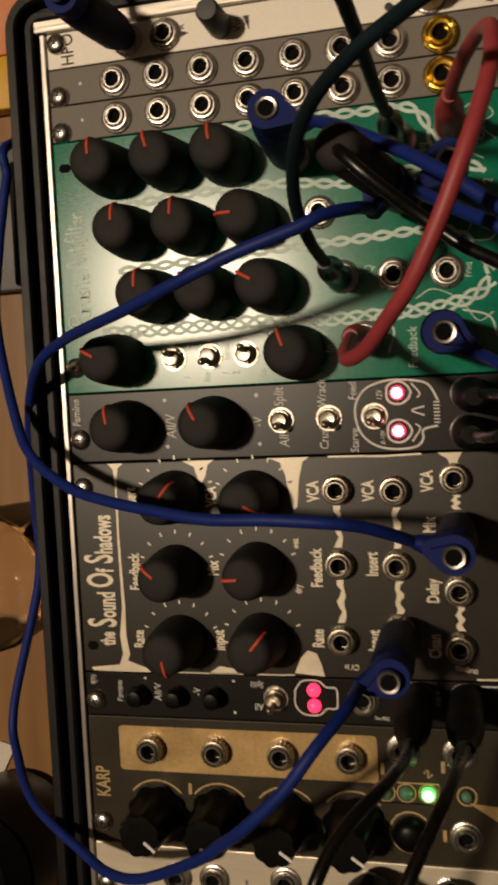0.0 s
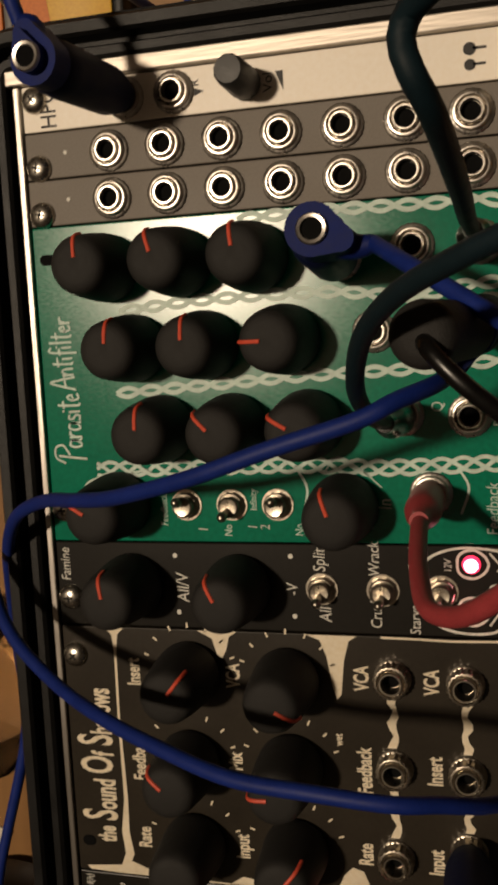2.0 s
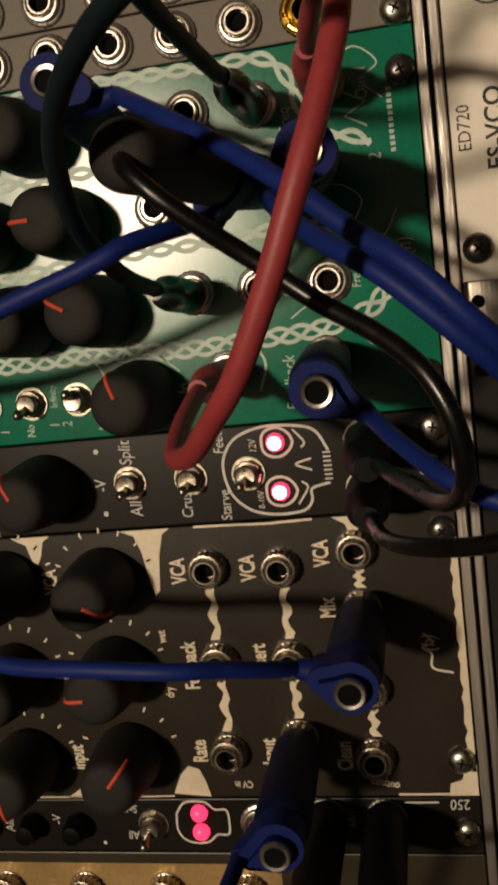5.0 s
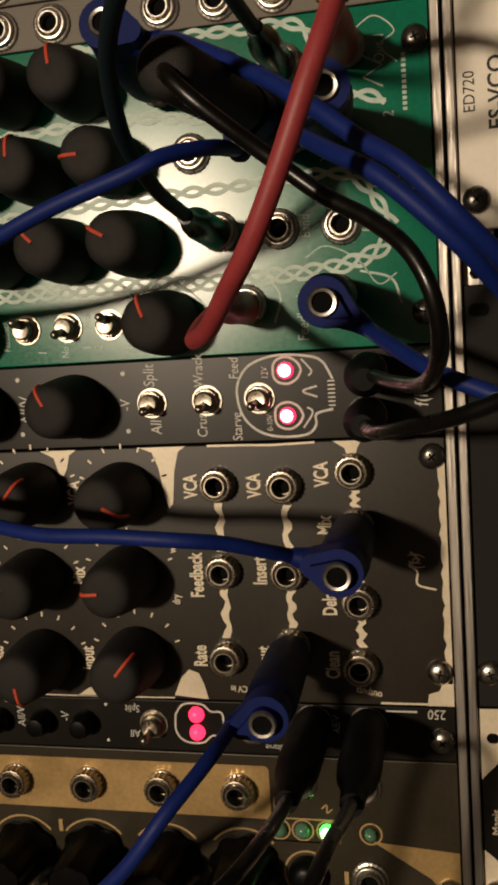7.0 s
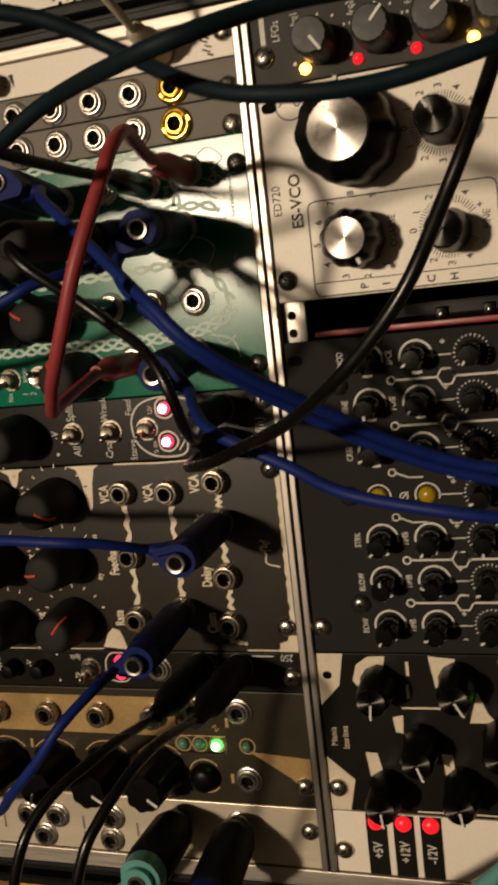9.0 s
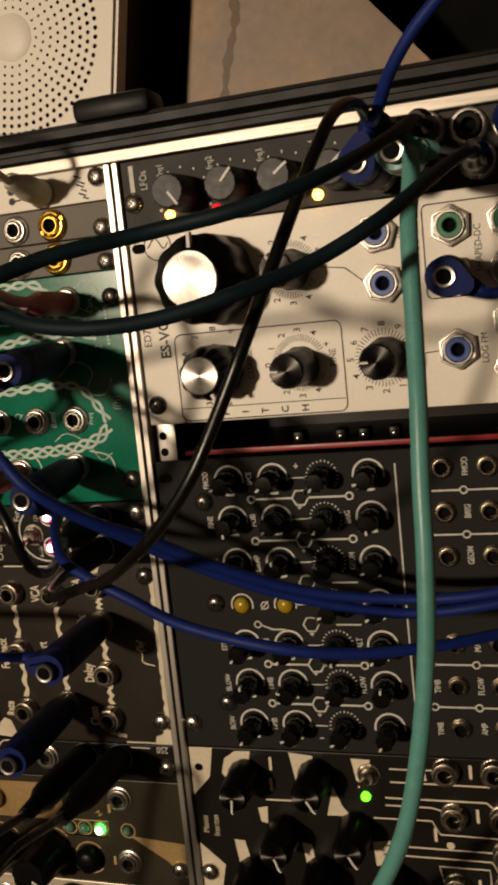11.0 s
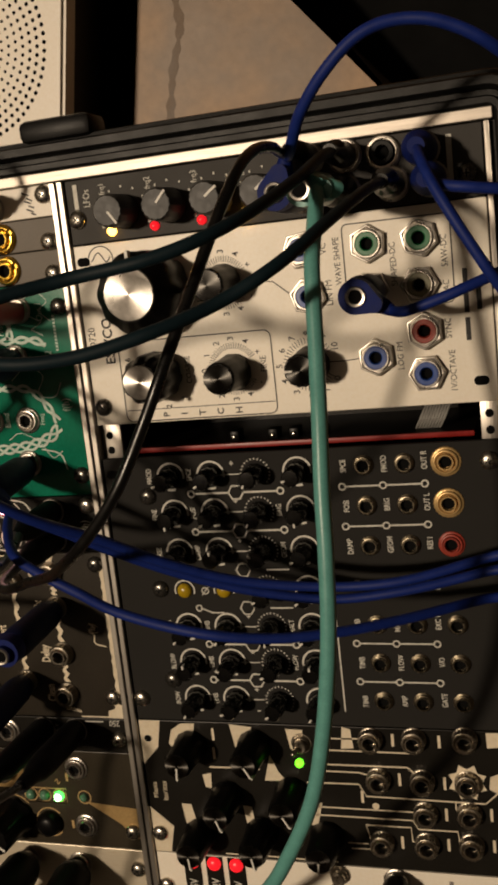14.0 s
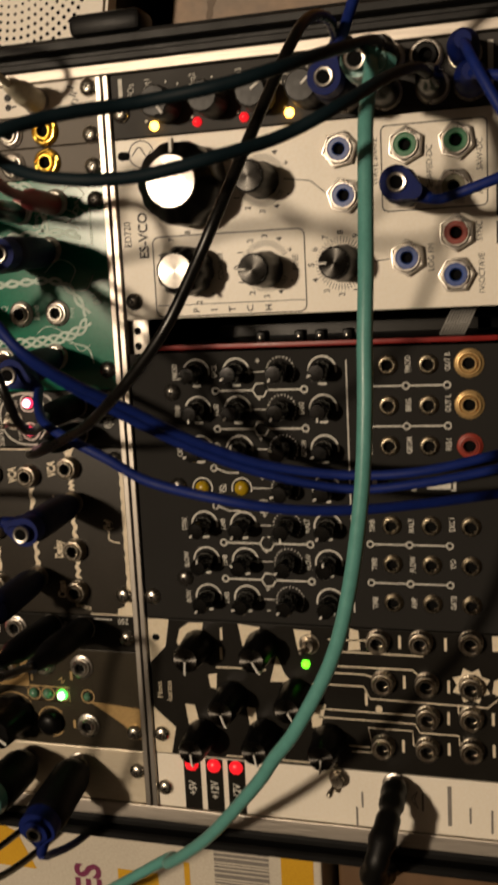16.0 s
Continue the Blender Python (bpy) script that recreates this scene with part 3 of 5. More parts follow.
def ridged_rim():
    bm = bmesh.new()
    profile = [(0, -60), (0, 0.6), (0.8, 1.2), (2.4, 1.2), (2.9, 0.4), (3.1, -2.2), (4.6, -2.2), (4.9, 1.6), (5.6, 2.4), (7.8, 2.4), (8.4, 1.6), (8.7, -1.0), (9.8, -1.2), (10.4, -3.5), (10.9, -9), (10.6, -12), (9.6, -13), (9.6, -154), (8.0, -158)]
    loops = []
    for o, z in profile:
        loops.append([bm.verts.new((x, y, z)) for x, y in rounded(-3.4 - o, -6.2 - o, 265.4 + o, 257.4 + o, 2.0 + o)])
    for a, b in zip(loops[:-1], loops[1:]):
        for i in range(len(a)):
            j = (i + 1) % len(a)
            bm.faces.new((a[i], a[j], b[j], b[i]))
    return bm


part("shell", ridged_rim(), CASEBLACK, case, "black ridged plastic shell", 28)
# shade inside the case is put into the floor plate's near-black colour
part("floor_plate", block(bmesh.new(), -3.2, -6, -62, 265.2, 257.2, -60), DEEPSHADE, case)
part("foot_plate", block(bmesh.new(), -12, -15, -160, 274, 266, -157.5, 1), CASEBLACK, case)
# aluminium rails: upper and lower edge strips, and lips between the rows
part("edge_rail", block(bmesh.new(), -3.0, 253.9, -8, 265.0, 257.2, 1.6, 0.3), ALUX, case, "bright aluminium edge strip", 12)
part("edge_rail", block(bmesh.new(), -3.0, -5.9, -8, 265.0, -0.3, 0.9, 0.3), ALUX, case, "bright aluminium edge strip", 12)
part("side_rail", block(bmesh.new(), -1.75, -0.1, -8, -0.25, 253.7, 0.7, 0.25), ALU, case, "bright aluminium row rail", 12)
part("rail_gap", block(bmesh.new(), -3.3, -0.1, -8, -1.8, 253.7, -1.6), CASEBLACK, case)
part("side_rail", block(bmesh.new(), 262.3, -0.1, -8, 264.0, 253.7, 0.7, 0.25), ALU, case, "bright aluminium row rail", 12)
part("rail_gap", block(bmesh.new(), 264.05, -0.1, -8, 265.3, 253.7, -1.6), CASEBLACK, case)
part("row_rail", block(bmesh.new(), 128.7, -0.1, -8, 130.75, 253.7, 1.5, 0.3), ALU, case, "bright aluminium row rail", 12)
part("row_rail", block(bmesh.new(), 131.35, -0.1, -8, 133.3, 253.7, 1.5, 0.3), ALU, case, "bright aluminium row rail", 12)
# near-black filler painting the shadow line between the two row rails
part("rail_channel", block(bmesh.new(), 130.76, -0.1, -8, 131.34, 253.7, -0.6), DEEPSHADE, case)
for x in (133.6, 256.2):
    bm = block(bmesh.new(), x, 160, -4.2, x + 6.6, 178, -2.6, 0.1)
    part("thread_strip", bm, ALU, case, "aluminium strip with threaded holes")
    for y in (166.4, 171.4):
        # flat near-black patch painting the shade of a threaded hole
        part("thread_hole", prism(bmesh.new(), [(x + 2.6 + 1.3 * math.cos(a), y + 1.3 * math.sin(a)) for a in (k * math.pi / 7 for k in range(14))], -2.58, -2.5), DEEPSHADE, case)
# lid hinge tab and side latch
part("hinge_tab", block(bmesh.new(), 120.5, 266.5, -12, 145.5, 273.5, 1.5, 2.2), CASEBLACK, case, "rounded black hinge tab")
part("latch", block(bmesh.new(), -22.5, 186, -45, -12.6, 224, -14, 1.5), CASEBLACK, case, "black side latch")

# ---- what shows in the gap between two modules ----
board = thing("circuit_board", 200, 167, -9, "dark circuit board edge with red rim inside the case", "circuit board")
part("board", block(bmesh.new(), 142, 164.6, -50, 254, 166.0, -6.2), BLACKPCB, board, "black circuit board")
part("board_edge", block(bmesh.new(), 142, 164.5, -6.1, 254, 166.1, -4.6, 0.2), PCBRED, board, "red board edge")
for i, x in enumerate((176, 189, 196, 205)):
    part("component", block(bmesh.new(), x, 166.1, -14, x + 3.2, 169.5, -8, 0.4), GLOSSBLACK, board, "black chip with solder glints")
    part("solder_joint", lathe(bmesh.new(), [(0.8, -7.9), (0.5, -7.2), (0, -7.0)], 10, m=Matrix.Translation((x + 1.6, 167.6, 0))), STEEL, board)
part("board_plinth", block(bmesh.new(), 150, 164.6, -59.9, 246, 170, -49.5), BLACKPCB, board)
ribbon = thing("ribbon_cable", 244, 171, -20, "grey ribbon cable folded inside the case", "ribbon cable")
for i in range(9):
    part("strand", tube(bmesh.new(), spline([(236 + i * 0.9, 166.5, -12), (238 + i * 0.9, 170, -7 - 0.1 * i), (240 + i * 0.9, 174.5, -16), (241 + i * 0.9, 176.5, -59)], 3), 0.42, 6), RIBBON, ribbon)

# ---- upper row of the picture: text reads towards +y ----
# headphone output module
m = Module("headphone_module", 0, 243.8, 128.5, 253.8, WHITE, "white aluminium headphone output module with small black volume knob")
m.jack(24.3, 249.0, "nut")
m.jack(35.5, 248.9, "nut")
m.jack(106.9, 248.2, "nut")
bm = lathe(bmesh.new(), [(3.4, 0.3), (3.5, 0.8), (3.2, 12.0), (2.7, 13.0), (0, 13.1)], 30, 12, 0.05, Matrix.Translation((51.2, 248.8, 0)))
k = part("volume_knob", bm, KNOBGREY, m.root, "small dark grey ribbed knob")
m.screw(3.2, 250.6)
m.screw(125.8, 250.7)
p = Print()
p.text("HPO", 6.4, 248.8, 5.4, 0.8, thick=0.02).text("R", 40.3, 250.2, 2.6).poly([(40.0, 247.6), (40.0, 249.2), (42.2, 248.4)])
p.text("Vol", 56.0, 248.6, 2.9).poly([(59.2, 246.6), (59.2, 250.6), (57.6, 250.6)])
p.cut("printed_lettering", INK, m.root)
p.disc(96.4, 250.2, 1.25).rect(97.0, 250.0, 99.6, 250.5).disc(96.4, 247.2, 1.1).rect(97.0, 247.0, 99.4, 247.5)
p.cut("headphone_symbol", INK, m.root)
for i in range(3):
    p.line([(118.2 + i * 0.5, 252.0 - i * 2.6), (120.6 + i * 0.5, 251.0 - i * 2.6), (119.6 + i * 0.5, 250.2 - i * 2.4), (121.6 + i * 0.4, 249.2 - i * 2.2)], 0.5)
p.to("printed_markings", INK, m.root)

# two passive multiples
for y0, yj in ((233.6, 238.4), (223.4, 228.3)):
    m = Module("multiple_module", 0, y0, 128.5, y0 + 10.1, GREY, "narrow grey anodised splitter module with a row of sockets", "splitter modules")
    for i in range(7):
        m.jack(20.0 + 12.75 * i, yj)
    m.jack(109.2, yj, "goldnut")
    m.screw(3.2, yj - 2.4)
    m.screw(125.6, yj - 2.4)
    Print().disc(9.6, yj + 0.6, 0.45).to("printed_markings", SILK, m.root)

# green filter module
m = Module("filter_module", 0, 152.1, 128.5, 223.3, GREEN, "green filter module with eleven black knobs and pale braided print")
for x, y, a in ((18.0, 213.4, 92), (34.7, 213.5, 106), (51.4, 213.4, 96), (23.2, 195.7, 86), (39.7, 195.7, 88), (57.4, 196.1, 180), (28.7, 177.9, 88), (45.0, 177.8, 135), (61.6, 178.1, 150), (17.1, 160.9, 150), (68.3, 160.1, 110)):
    m.knob(x, y, a)
SOCKETS = ((69.0, 211.2), (83.8, 212.9), (97.1, 212.6), (110.4, 214.6), (75.4, 196.1), (98.6, 198.4), (106.8, 199.2), (80.7, 178.7), (94.3, 178.2), (108.0, 178.0), (86.1, 162.3), (106.2, 163.2))
for x, y in SOCKETS:
    m.jack(x + 0.5, y + 0.7)
for x, w in ((33.0, 100), (43.5, 250), (53.8, 85)):
    m.toggle(x, 160.6, 14, w)
m.screw(3.2, 159.5)
m.screw(125.6, 215.2, "darkscrew")
m.screw(125.6, 159.0, "darkscrew")
m.slot(3.4, 216.1, 2.4, 3.6)
p = Print()
p.braid([(48, 221.6), (66, 222.0), (87, 221.6), (101, 221.0), (106, 213), (106.2, 206)])
p.braid([(20, 203.8), (38, 205.2), (66, 205.4), (84, 203.6), (96, 205.2), (113, 205.4), (119, 203.2)])
p.braid([(18, 185.8), (40, 187.0), (62, 188.2), (84, 188.8), (104, 189.8), (112, 188), (117, 182), (119.6, 177.6)])
p.braid([(12, 168.8), (32, 168.8), (58, 169.2), (76, 168.4), (92, 168.8), (107, 169.8), (116, 172.6), (119.5, 176)], 1.5, 13.0, 0.85, 3)
p.curve([(92.2, 168.2), (94.2, 164), (92.6, 158.6)], 0.5)
p.curve([(112, 168.6), (118.6, 166.5), (120.6, 161.2)], 0.5)
p.curve([(58, 169), (60.4, 164), (59.2, 158)], 0.5)
p.curve([(24.5, 168.5), (10, 166), (8.2, 160)], 0.5)
p.cut("braided_print", PALESILK, m.root, "pale braided ropes in screen print")
p.scrawl("Parasite", 8.8, 171.0, 1.08, 1.02, 0.5)
p.scrawl("Antifilter", 7.8, 187.2, 1.06, 0.92, 0.5)
p.cut("handwritten_title", PALESILK, m.root)
for body, x, y, s in (("Freq", 103.2, 209.6, 3.2), ("In", 77.0, 160.6, 4.0), ("Q", 88.4, 180.8, 3.4), ("Band", 100.6, 179.0, 3.2), ("Freq", 113.8, 178.6, 2.6), ("Feedback", 99.0, 159.6, 3.6), ("2", 119.6, 200.6, 3.4), ("Out 1", 118.2, 214.2, 3.2), ("f(h)", 123.4, 183.0, 4.0), ("Feedback", 27.6, 159.4, 2.4), ("1", 36.6, 155.0, 3.0), ("1", 48.0, 155.6, 3.0), ("No", 42.4, 154.8, 2.6), ("2", 50.8, 155.6, 3.0), ("No", 58.4, 155.0, 2.6), ("Infinity", 48.4, 161.6, 2.2)):
    p.text(body, x, y, s, 0.8, lean=0.1)
p.curve([(113.0, 218.6), (117.4, 220.8), (121.4, 217.4), (118.2, 214.6), (121.8, 211.0)], 0.28)
p.curve([(104.6, 192.4), (110.8, 196.6), (116.2, 193.2), (113.8, 187.2), (119.6, 186.0), (122.6, 190.6)], 0.26)
p.curve([(100.2, 172.2), (104.8, 174.4), (111.4, 171.2), (115.8, 165.6), (119.8, 167.6)], 0.26)
p.curve([(64.0, 167.2), (67.4, 170.8), (72.2, 168.0), (76.4, 164.2)], 0.3)
p.line([(118.6, 206.4), (114.6, 208.6), (118.6, 210.8), (114.6, 213)], 0.4)
p.line([(70.6, 154.6), (74.2, 155.6), (74.2, 157.4), (71.2, 157.4), (71.2, 159.2), (74.2, 159.2)], 0.4)
for i in range(11):
    p.rect(122.6, 201.0 + i * 1.1, 123.5, 201.7 + i * 1.1)
p.to("printed_markings", PALESILK, m.root)

# black distortion module with a skull drawing
m = Module("distortion_module", 0, 132.2, 128.5, 152.0, BLACKPCB, "black distortion module with white skull drawing and two lit red eyes")
m.knob(18.9, 142.2, 100)
m.knob(44.1, 142.3, 118)
for x, w in ((62.7, 270), (75.9, 265), (88.1, 250)):
    m.toggle(x, 142.1, 12, w)
e = m.led(94.3, 148.0, "red", 1.9)
put("led_core", HW["led_hot_1.5"], e, 0, 0, 0.65)
e = m.led(94.3, 137.9, "red", 1.9)
put("led_core", HW["led_hot_1.5"], e, 0, 0, 0.65)
m.jack(112.4, 147.0, "nut")
m.jack(112.0, 137.2, "nut")
m.screw(3.2, 138.9)
m.screw(125.6, 148.6)
p = Print()
p.curve([(104.8, 145.6), (102.6, 149.6), (99.0, 151.0), (92.0, 151.4), (86.2, 149.6), (83.4, 146.0), (83.0, 142.0), (84.4, 137.6), (88.0, 134.4), (93.0, 133.2), (98.6, 133.6), (100.6, 135.6), (100.8, 138.0), (104.6, 139.0)], 0.55)
for y in (148.0, 137.9):
    p.curve([(94.4 + 3.2 * math.cos(radians(a)) * (1 + 0.08 * math.cos(radians(3 * a))), y + 3.0 * math.sin(radians(a))) for a in range(0, 360, 30)], 0.55, True)
p.curve([(101.2, 144.2), (98.0, 143.2), (101.2, 141.8)], 0.45)
p.curve([(98, 150.4), (100.2, 147.6), (99.4, 146.6)], 0.4)
p.curve([(97.8, 135.0), (100.0, 138.4), (98.8, 139.6)], 0.4)
for i in range(7):
    p.line([(103.6, 139.8 + i * 0.9), (105.2, 139.8 + i * 0.9)], 0.35)
p.cut("skull_drawing", SILK, m.root, "white line drawing of a skull")
for body, x, y, s in (("Famine", 2.4, 146.6, 3.4), ("All/V", 31.0, 141.6, 4.2), ("-V", 56.2, 141.8, 3.6), ("Split", 62.4, 148.4, 3.8), ("All", 63.4, 136.4, 3.8), ("Wrack", 74.2, 148.8, 3.4), ("Crush", 74.4, 137.0, 3.4), ("Feed", 82.6, 149.0, 3.2), ("Starve", 82.6, 135.8, 3.2), ("12V", 89.6, 147.6, 2.2), ("0-10V", 90.2, 136.4, 1.9), ("f(h)", 124.0, 141.0, 4.2)):
    p.text(body, x, y, s, 0.8, lean=0.12)
p.cut("printed_lettering", SILK, m.root)
for x, y in ((29.4, 149.0), (29.6, 136.0), (56.0, 149.2), (56.4, 135.8)):
    p.disc(x, y, 0.55)
p.to("printed_markings", SILK, m.root)

# delay module with dripping print
m = Module("delay_module", 0, 71.1, 128.5, 132.0, BROWNPCB, "dark brown delay module with cream dripping print and six knobs")
for x, y, a in ((31.2, 122.0, 52), (54.0, 121.4, -28), (30.3, 101.0, 140), (54.0, 101.6, 184), (30.4, 80.9, -82), (54.4, 81.8, 50)):
    m.knob(x, y, a)
for x, y in ((77.2, 122.8), (92.5, 122.2), (108.2, 125.0), (77.1, 102.5), (92.5, 102.2), (108.4, 112.4), (76.8, 81.8), (92.4, 84.8), (108.4, 95.4), (108.0, 80.2)):
    m.jack(x, y, "tallnut")
m.screw(3.2, 125.0)
m.screw(125.4, 79.2)
m.slot(3.2, 78.8, 2.6, 3.4)
m.screw(125.6, 127.8, "darkscrew")
p = Print()
p.poly([(11.0, 131.7), (15.6, 131.7), (14.0, 130.2), (13.5, 126), (13.3, 110), (13.6, 100), (13.9, 90), (13.7, 82), (14.6, 76.4), (13.8, 74.6), (20.4, 72.2), (20.6, 71.3), (10.2, 71.3), (3.0, 71.5), (2.2, 72.4), (11.2, 73.4), (12.4, 76.4), (11.8, 82), (12.9, 90), (12.7, 110), (12.9, 126), (12.5, 130)]).cut("printed_drip", TIN, m.root)
p.poly([(33.6, 131.8), (42.8, 131.8), (41.0, 130.6), (40.2, 127.4), (39.2, 125.6), (38.0, 126.4), (37.0, 130.0)]).cut("printed_drip", TIN, m.root)
p.poly([(58.6, 131.8), (69.8, 131.8), (68.0, 130.6), (66.8, 126.0), (66.0, 118.4), (65.0, 117.4), (64.2, 120.0), (63.0, 127.0), (61.6, 130.6)]).cut("printed_drip", TIN, m.root)
p.poly([(104.0, 131.8), (110.4, 131.8), (109.4, 130.0), (108.8, 127.6), (107.4, 127.6), (106.6, 130.2)]).cut("printed_drip", TIN, m.root)
p.poly([(63.0, 72.2), (71.4, 71.4), (70.6, 74.8), (69.4, 77.8), (67.0, 78.6), (65.0, 76.6)]).cut("printed_drip", TIN, m.root)
p.poly([(38.0, 71.4), (47.0, 71.4), (45.4, 73.0), (41.4, 73.6)]).cut("printed_drip", TIN, m.root)
p.line([(75, 131.7), (83, 131.6), (90, 131.4), (100, 131.7)], 0.5)
p.line([(22, 71.5), (38, 71.45), (58, 71.5), (63, 71.6)], 0.35)
for x, tops in ((77.1, ((118.4, 107.0), (98.2, 86.4))), (92.5, ((117.6, 106.6), (97.8, 89.0))), (108.3, ((120.6, 116.8), (108.2, 99.6), (91.0, 84.6)))):
    for a, b in tops:
        n = 9
        w = [0.45 + 0.55 * abs(math.sin(2.3 * i + x)) for i in range(n)]
        ys = [a + (b - a) * i / (n - 1) for i in range(n)]
        dx = [0.5 * math.sin(1.7 * i + x * 0.7) for i in range(n)]
        p.poly([(x + dx[i] + w[i], ys[i]) for i in range(n)] + [(x + dx[i] - w[i], ys[i]) for i in reversed(range(n))])
n = 30
ys = [76.5 + 52 * i / (n - 1) for i in range(n)]
p.poly([(128.2, y) for y in ys] + [(127.2 - 0.7 * abs(math.sin(1.9 * i)), y) for i, y in reversed(list(enumerate(ys)))])
p.poly([(122.4, 71.3), (128.3, 71.3), (128.3, 78.2), (126.2, 77.6), (125.2, 74.8), (122.8, 74.0)])
p.rect(112, 71.4, 122.6, 71.9)
p.run((("the", 6.2, -0.4), (" ", 1.0, 0), ("S", 12.4, 0.8), ("ound", 7.6, -0.7), (" ", 1.0, 0), ("O", 11.4, 0.8), ("f", 7.6, -0.7), (" ", 1.0, 0), ("S", 12.4, 0.8), ("hadows", 7.6, -0.7)), 7.8, 79.0, 0.48, 0.24, 0.16)
for body, x, y in (("Insert", 17.6, 121.4), ("VCA", 41.6, 121.6), ("Feedback", 17.6, 100.4), ("Mix", 41.2, 101.4), ("Rate", 17.8, 81.0), ("Input", 41.8, 81.0), ("VCA", 70.6, 122.4), ("VCA", 85.6, 122.2), ("VCA", 101.2, 124.4), ("Feedback", 70.6, 101.4), ("Insert", 85.8, 102.4), ("Mix", 101.4, 112.8), ("Rate", 70.2, 82.0), ("Input", 85.6, 81.6), ("Delay", 101.6, 95.2), ("Clean", 101.6, 80.4)):
    p.text(body, x, y, 4.5, 0.62, thick=0.13)
p.text("wet", 65.0, 108.2, 2.6, 0.7, thick=0.05).text("dry", 65.2, 95.6, 2.6, 0.7, thick=0.05).text("CV in", 79.0, 74.2, 2.2, 0.8, 180, thick=0.05).text("outputs", 109.4, 74.0, 2.4, 0.8, 170, thick=0.05)
for x, y in ((31.2, 122.0), (54.0, 121.4), (30.3, 101.0), (54.0, 101.6), (30.4, 80.9), (54.4, 81.8)):
    p.ticks(x, y, 10.3, 11.5, 20, 160, 7, 0.42)
p.curve([(120.0, 106.6), (121.8, 104.6), (119.6, 103.6), (121.4, 102.2), (121.4, 99.2), (125.4, 98.0)], 0.45)
p.text("(h)", 121.0, 104.4, 4.0, 0.8, lean=0.2)
p.to("printed_markings", TIN, m.root, "cream metallic dripping print")

# small black distortion module
m = Module("distortion_module", 0, 58.2, 128.5, 70.95, BLACKPCB, "narrow black distortion module with tiny skull and two red lights")
for x in (16.8, 28.4, 39.6):
    put("trimmer_knob", HW["trimmer"], m.root, x, 64.8)
m.toggle(57.3, 65.0, 12, 255)
for y in (67.6, 63.2):
    m.led(68.1, y, "red", 1.9)
m.jack(81.6, 65.2)
m.jack(96.2, 66.4)
m.jack(108.8, 66.2)
m.screw(3.2, 62.7)
m.screw(125.4, 63.2)
p = Print()
p.curve([(62.8, 67.4), (65.0, 70.0), (69.4, 70.1), (71.6, 68.4), (74.2, 68.2), (74.6, 65.6), (74.2, 62.6), (71.6, 62.4), (69.2, 60.6), (65.0, 60.8), (62.8, 63.2)], 0.45, True)
p.cut("skull_drawing", SILK, m.root, "white line drawing of a skull")
for body, x, y, s, t in (("Famine", 10.8, 65.6, 2.6, 90), ("f(h)", 2.6, 68.8, 2.4, 90), ("All/V", 22.6, 65.6, 3.0, 90), ("-V", 34.4, 66.0, 3.0, 90), ("Split", 52.0, 68.6, 2.6, 180), ("All", 52.4, 62.4, 2.8, 180), ("AB/V", 101.6, 66.2, 2.4, 90), ("250", 124.4, 69.4, 3.2, 180), ("Starve", 86.6, 60.2, 1.9, 180)):
    p.text(body, x, y, s, 0.85, t, lean=0.1)
p.cut("printed_lettering", SILK, m.root)
for x, y in ((45.2, 69.4), (45.2, 60.4), (18.8, 69.6)):
    p.disc(x, y, 0.4)
p.rect(113, 69.6, 120, 70.0)
p.to("printed_markings", SILK, m.root)

# dark strummed-string module with gold strip
m = Module("string_module", 0, 20.4, 128.5, 58.1, OLIVEPCB, "dark brown synth voice module with gold socket strip and fluted knobs")
for x in (19.7, 39.2, 58.3, 77.4):
    m.jack(x, 49.3, "tallnut")
for x, a in ((20.4, -40), (39.2, -110), (58.4, -35), (77.6, -35)):
    m.knob(x, 30.0, a, "fluted")
for x, key in ((86.6, "clear"), (92.2, "clear"), (98.1, "green")):
    e = m.led(x, 40.0, key, 1.9)
    if key == "green":
        put("led_core", HW["led_greenhot_1.5"], e, 0, 0, 0.65)
m.led(108.2, 40.0, "clear", 1.5)
put("button", HW["button"], m.root, 92.9, 29.2)
m.jack(107.6, 28.8)
m.jack(106.7, 51.4)
m.jack(91.7, 51.7)
m.screw(3.2, 26.6)
m.screw(125.7, 27.4)
p = Print(0.10)
p.poly([(x, y) for x, y in rounded(9.6, 42.3, 84.8, 55.4, 1.2, 3)])
p.poly([(108.6, 38.2), (128.2, 36.6), (128.2, 25.0), (126.4, 24.4), (121.6, 30.0)])
p.to("gold_strip", GOLDFIN, m.root, "matt gold strip under the sockets")
p = Print()
p.text("KARP", 4.0, 38.4, 6.0, 0.62, thick=0.12)
for x, y, r in ((20.4, 30.0, 9.6), (39.2, 30.0, 9.6), (58.4, 30.0, 9.6), (77.6, 30.0, 9.6), (92.9, 29.2, 5.6)):
    p.arc(x, y, r, 0.5, 40, 320 if r < 6 else 140)
p.line([(83.8, 37.2), (101.0, 37.2), (101.0, 42.8), (83.8, 42.8)], 0.4, True)
for x in (86.6, 92.2, 98.1, 108.2):
    p.arc(x, 40.0, 2.5, 0.4)
for x, y in ((102.0, 28.8), (102.2, 47.6), (30.6, 37.6), (86.0, 46.4)):
    p.rect(x - 0.5, y - 1.6, x + 0.5, y + 1.6)
p.curve([(97.0, 45.6), (98.2, 46.6), (98.2, 44.6), (99.4, 45.6)], 0.35)
p.to("printed_markings", TANINK, m.root, "tan printed lettering")
p = Print(0.16)
for body, x in (("PITCH", 12.6), ("RATE", 31.4), ("DEPTH", 51.0), ("DECAY", 70.4)):
    p.text(body, x, 49.4, 2.1, 0.9)
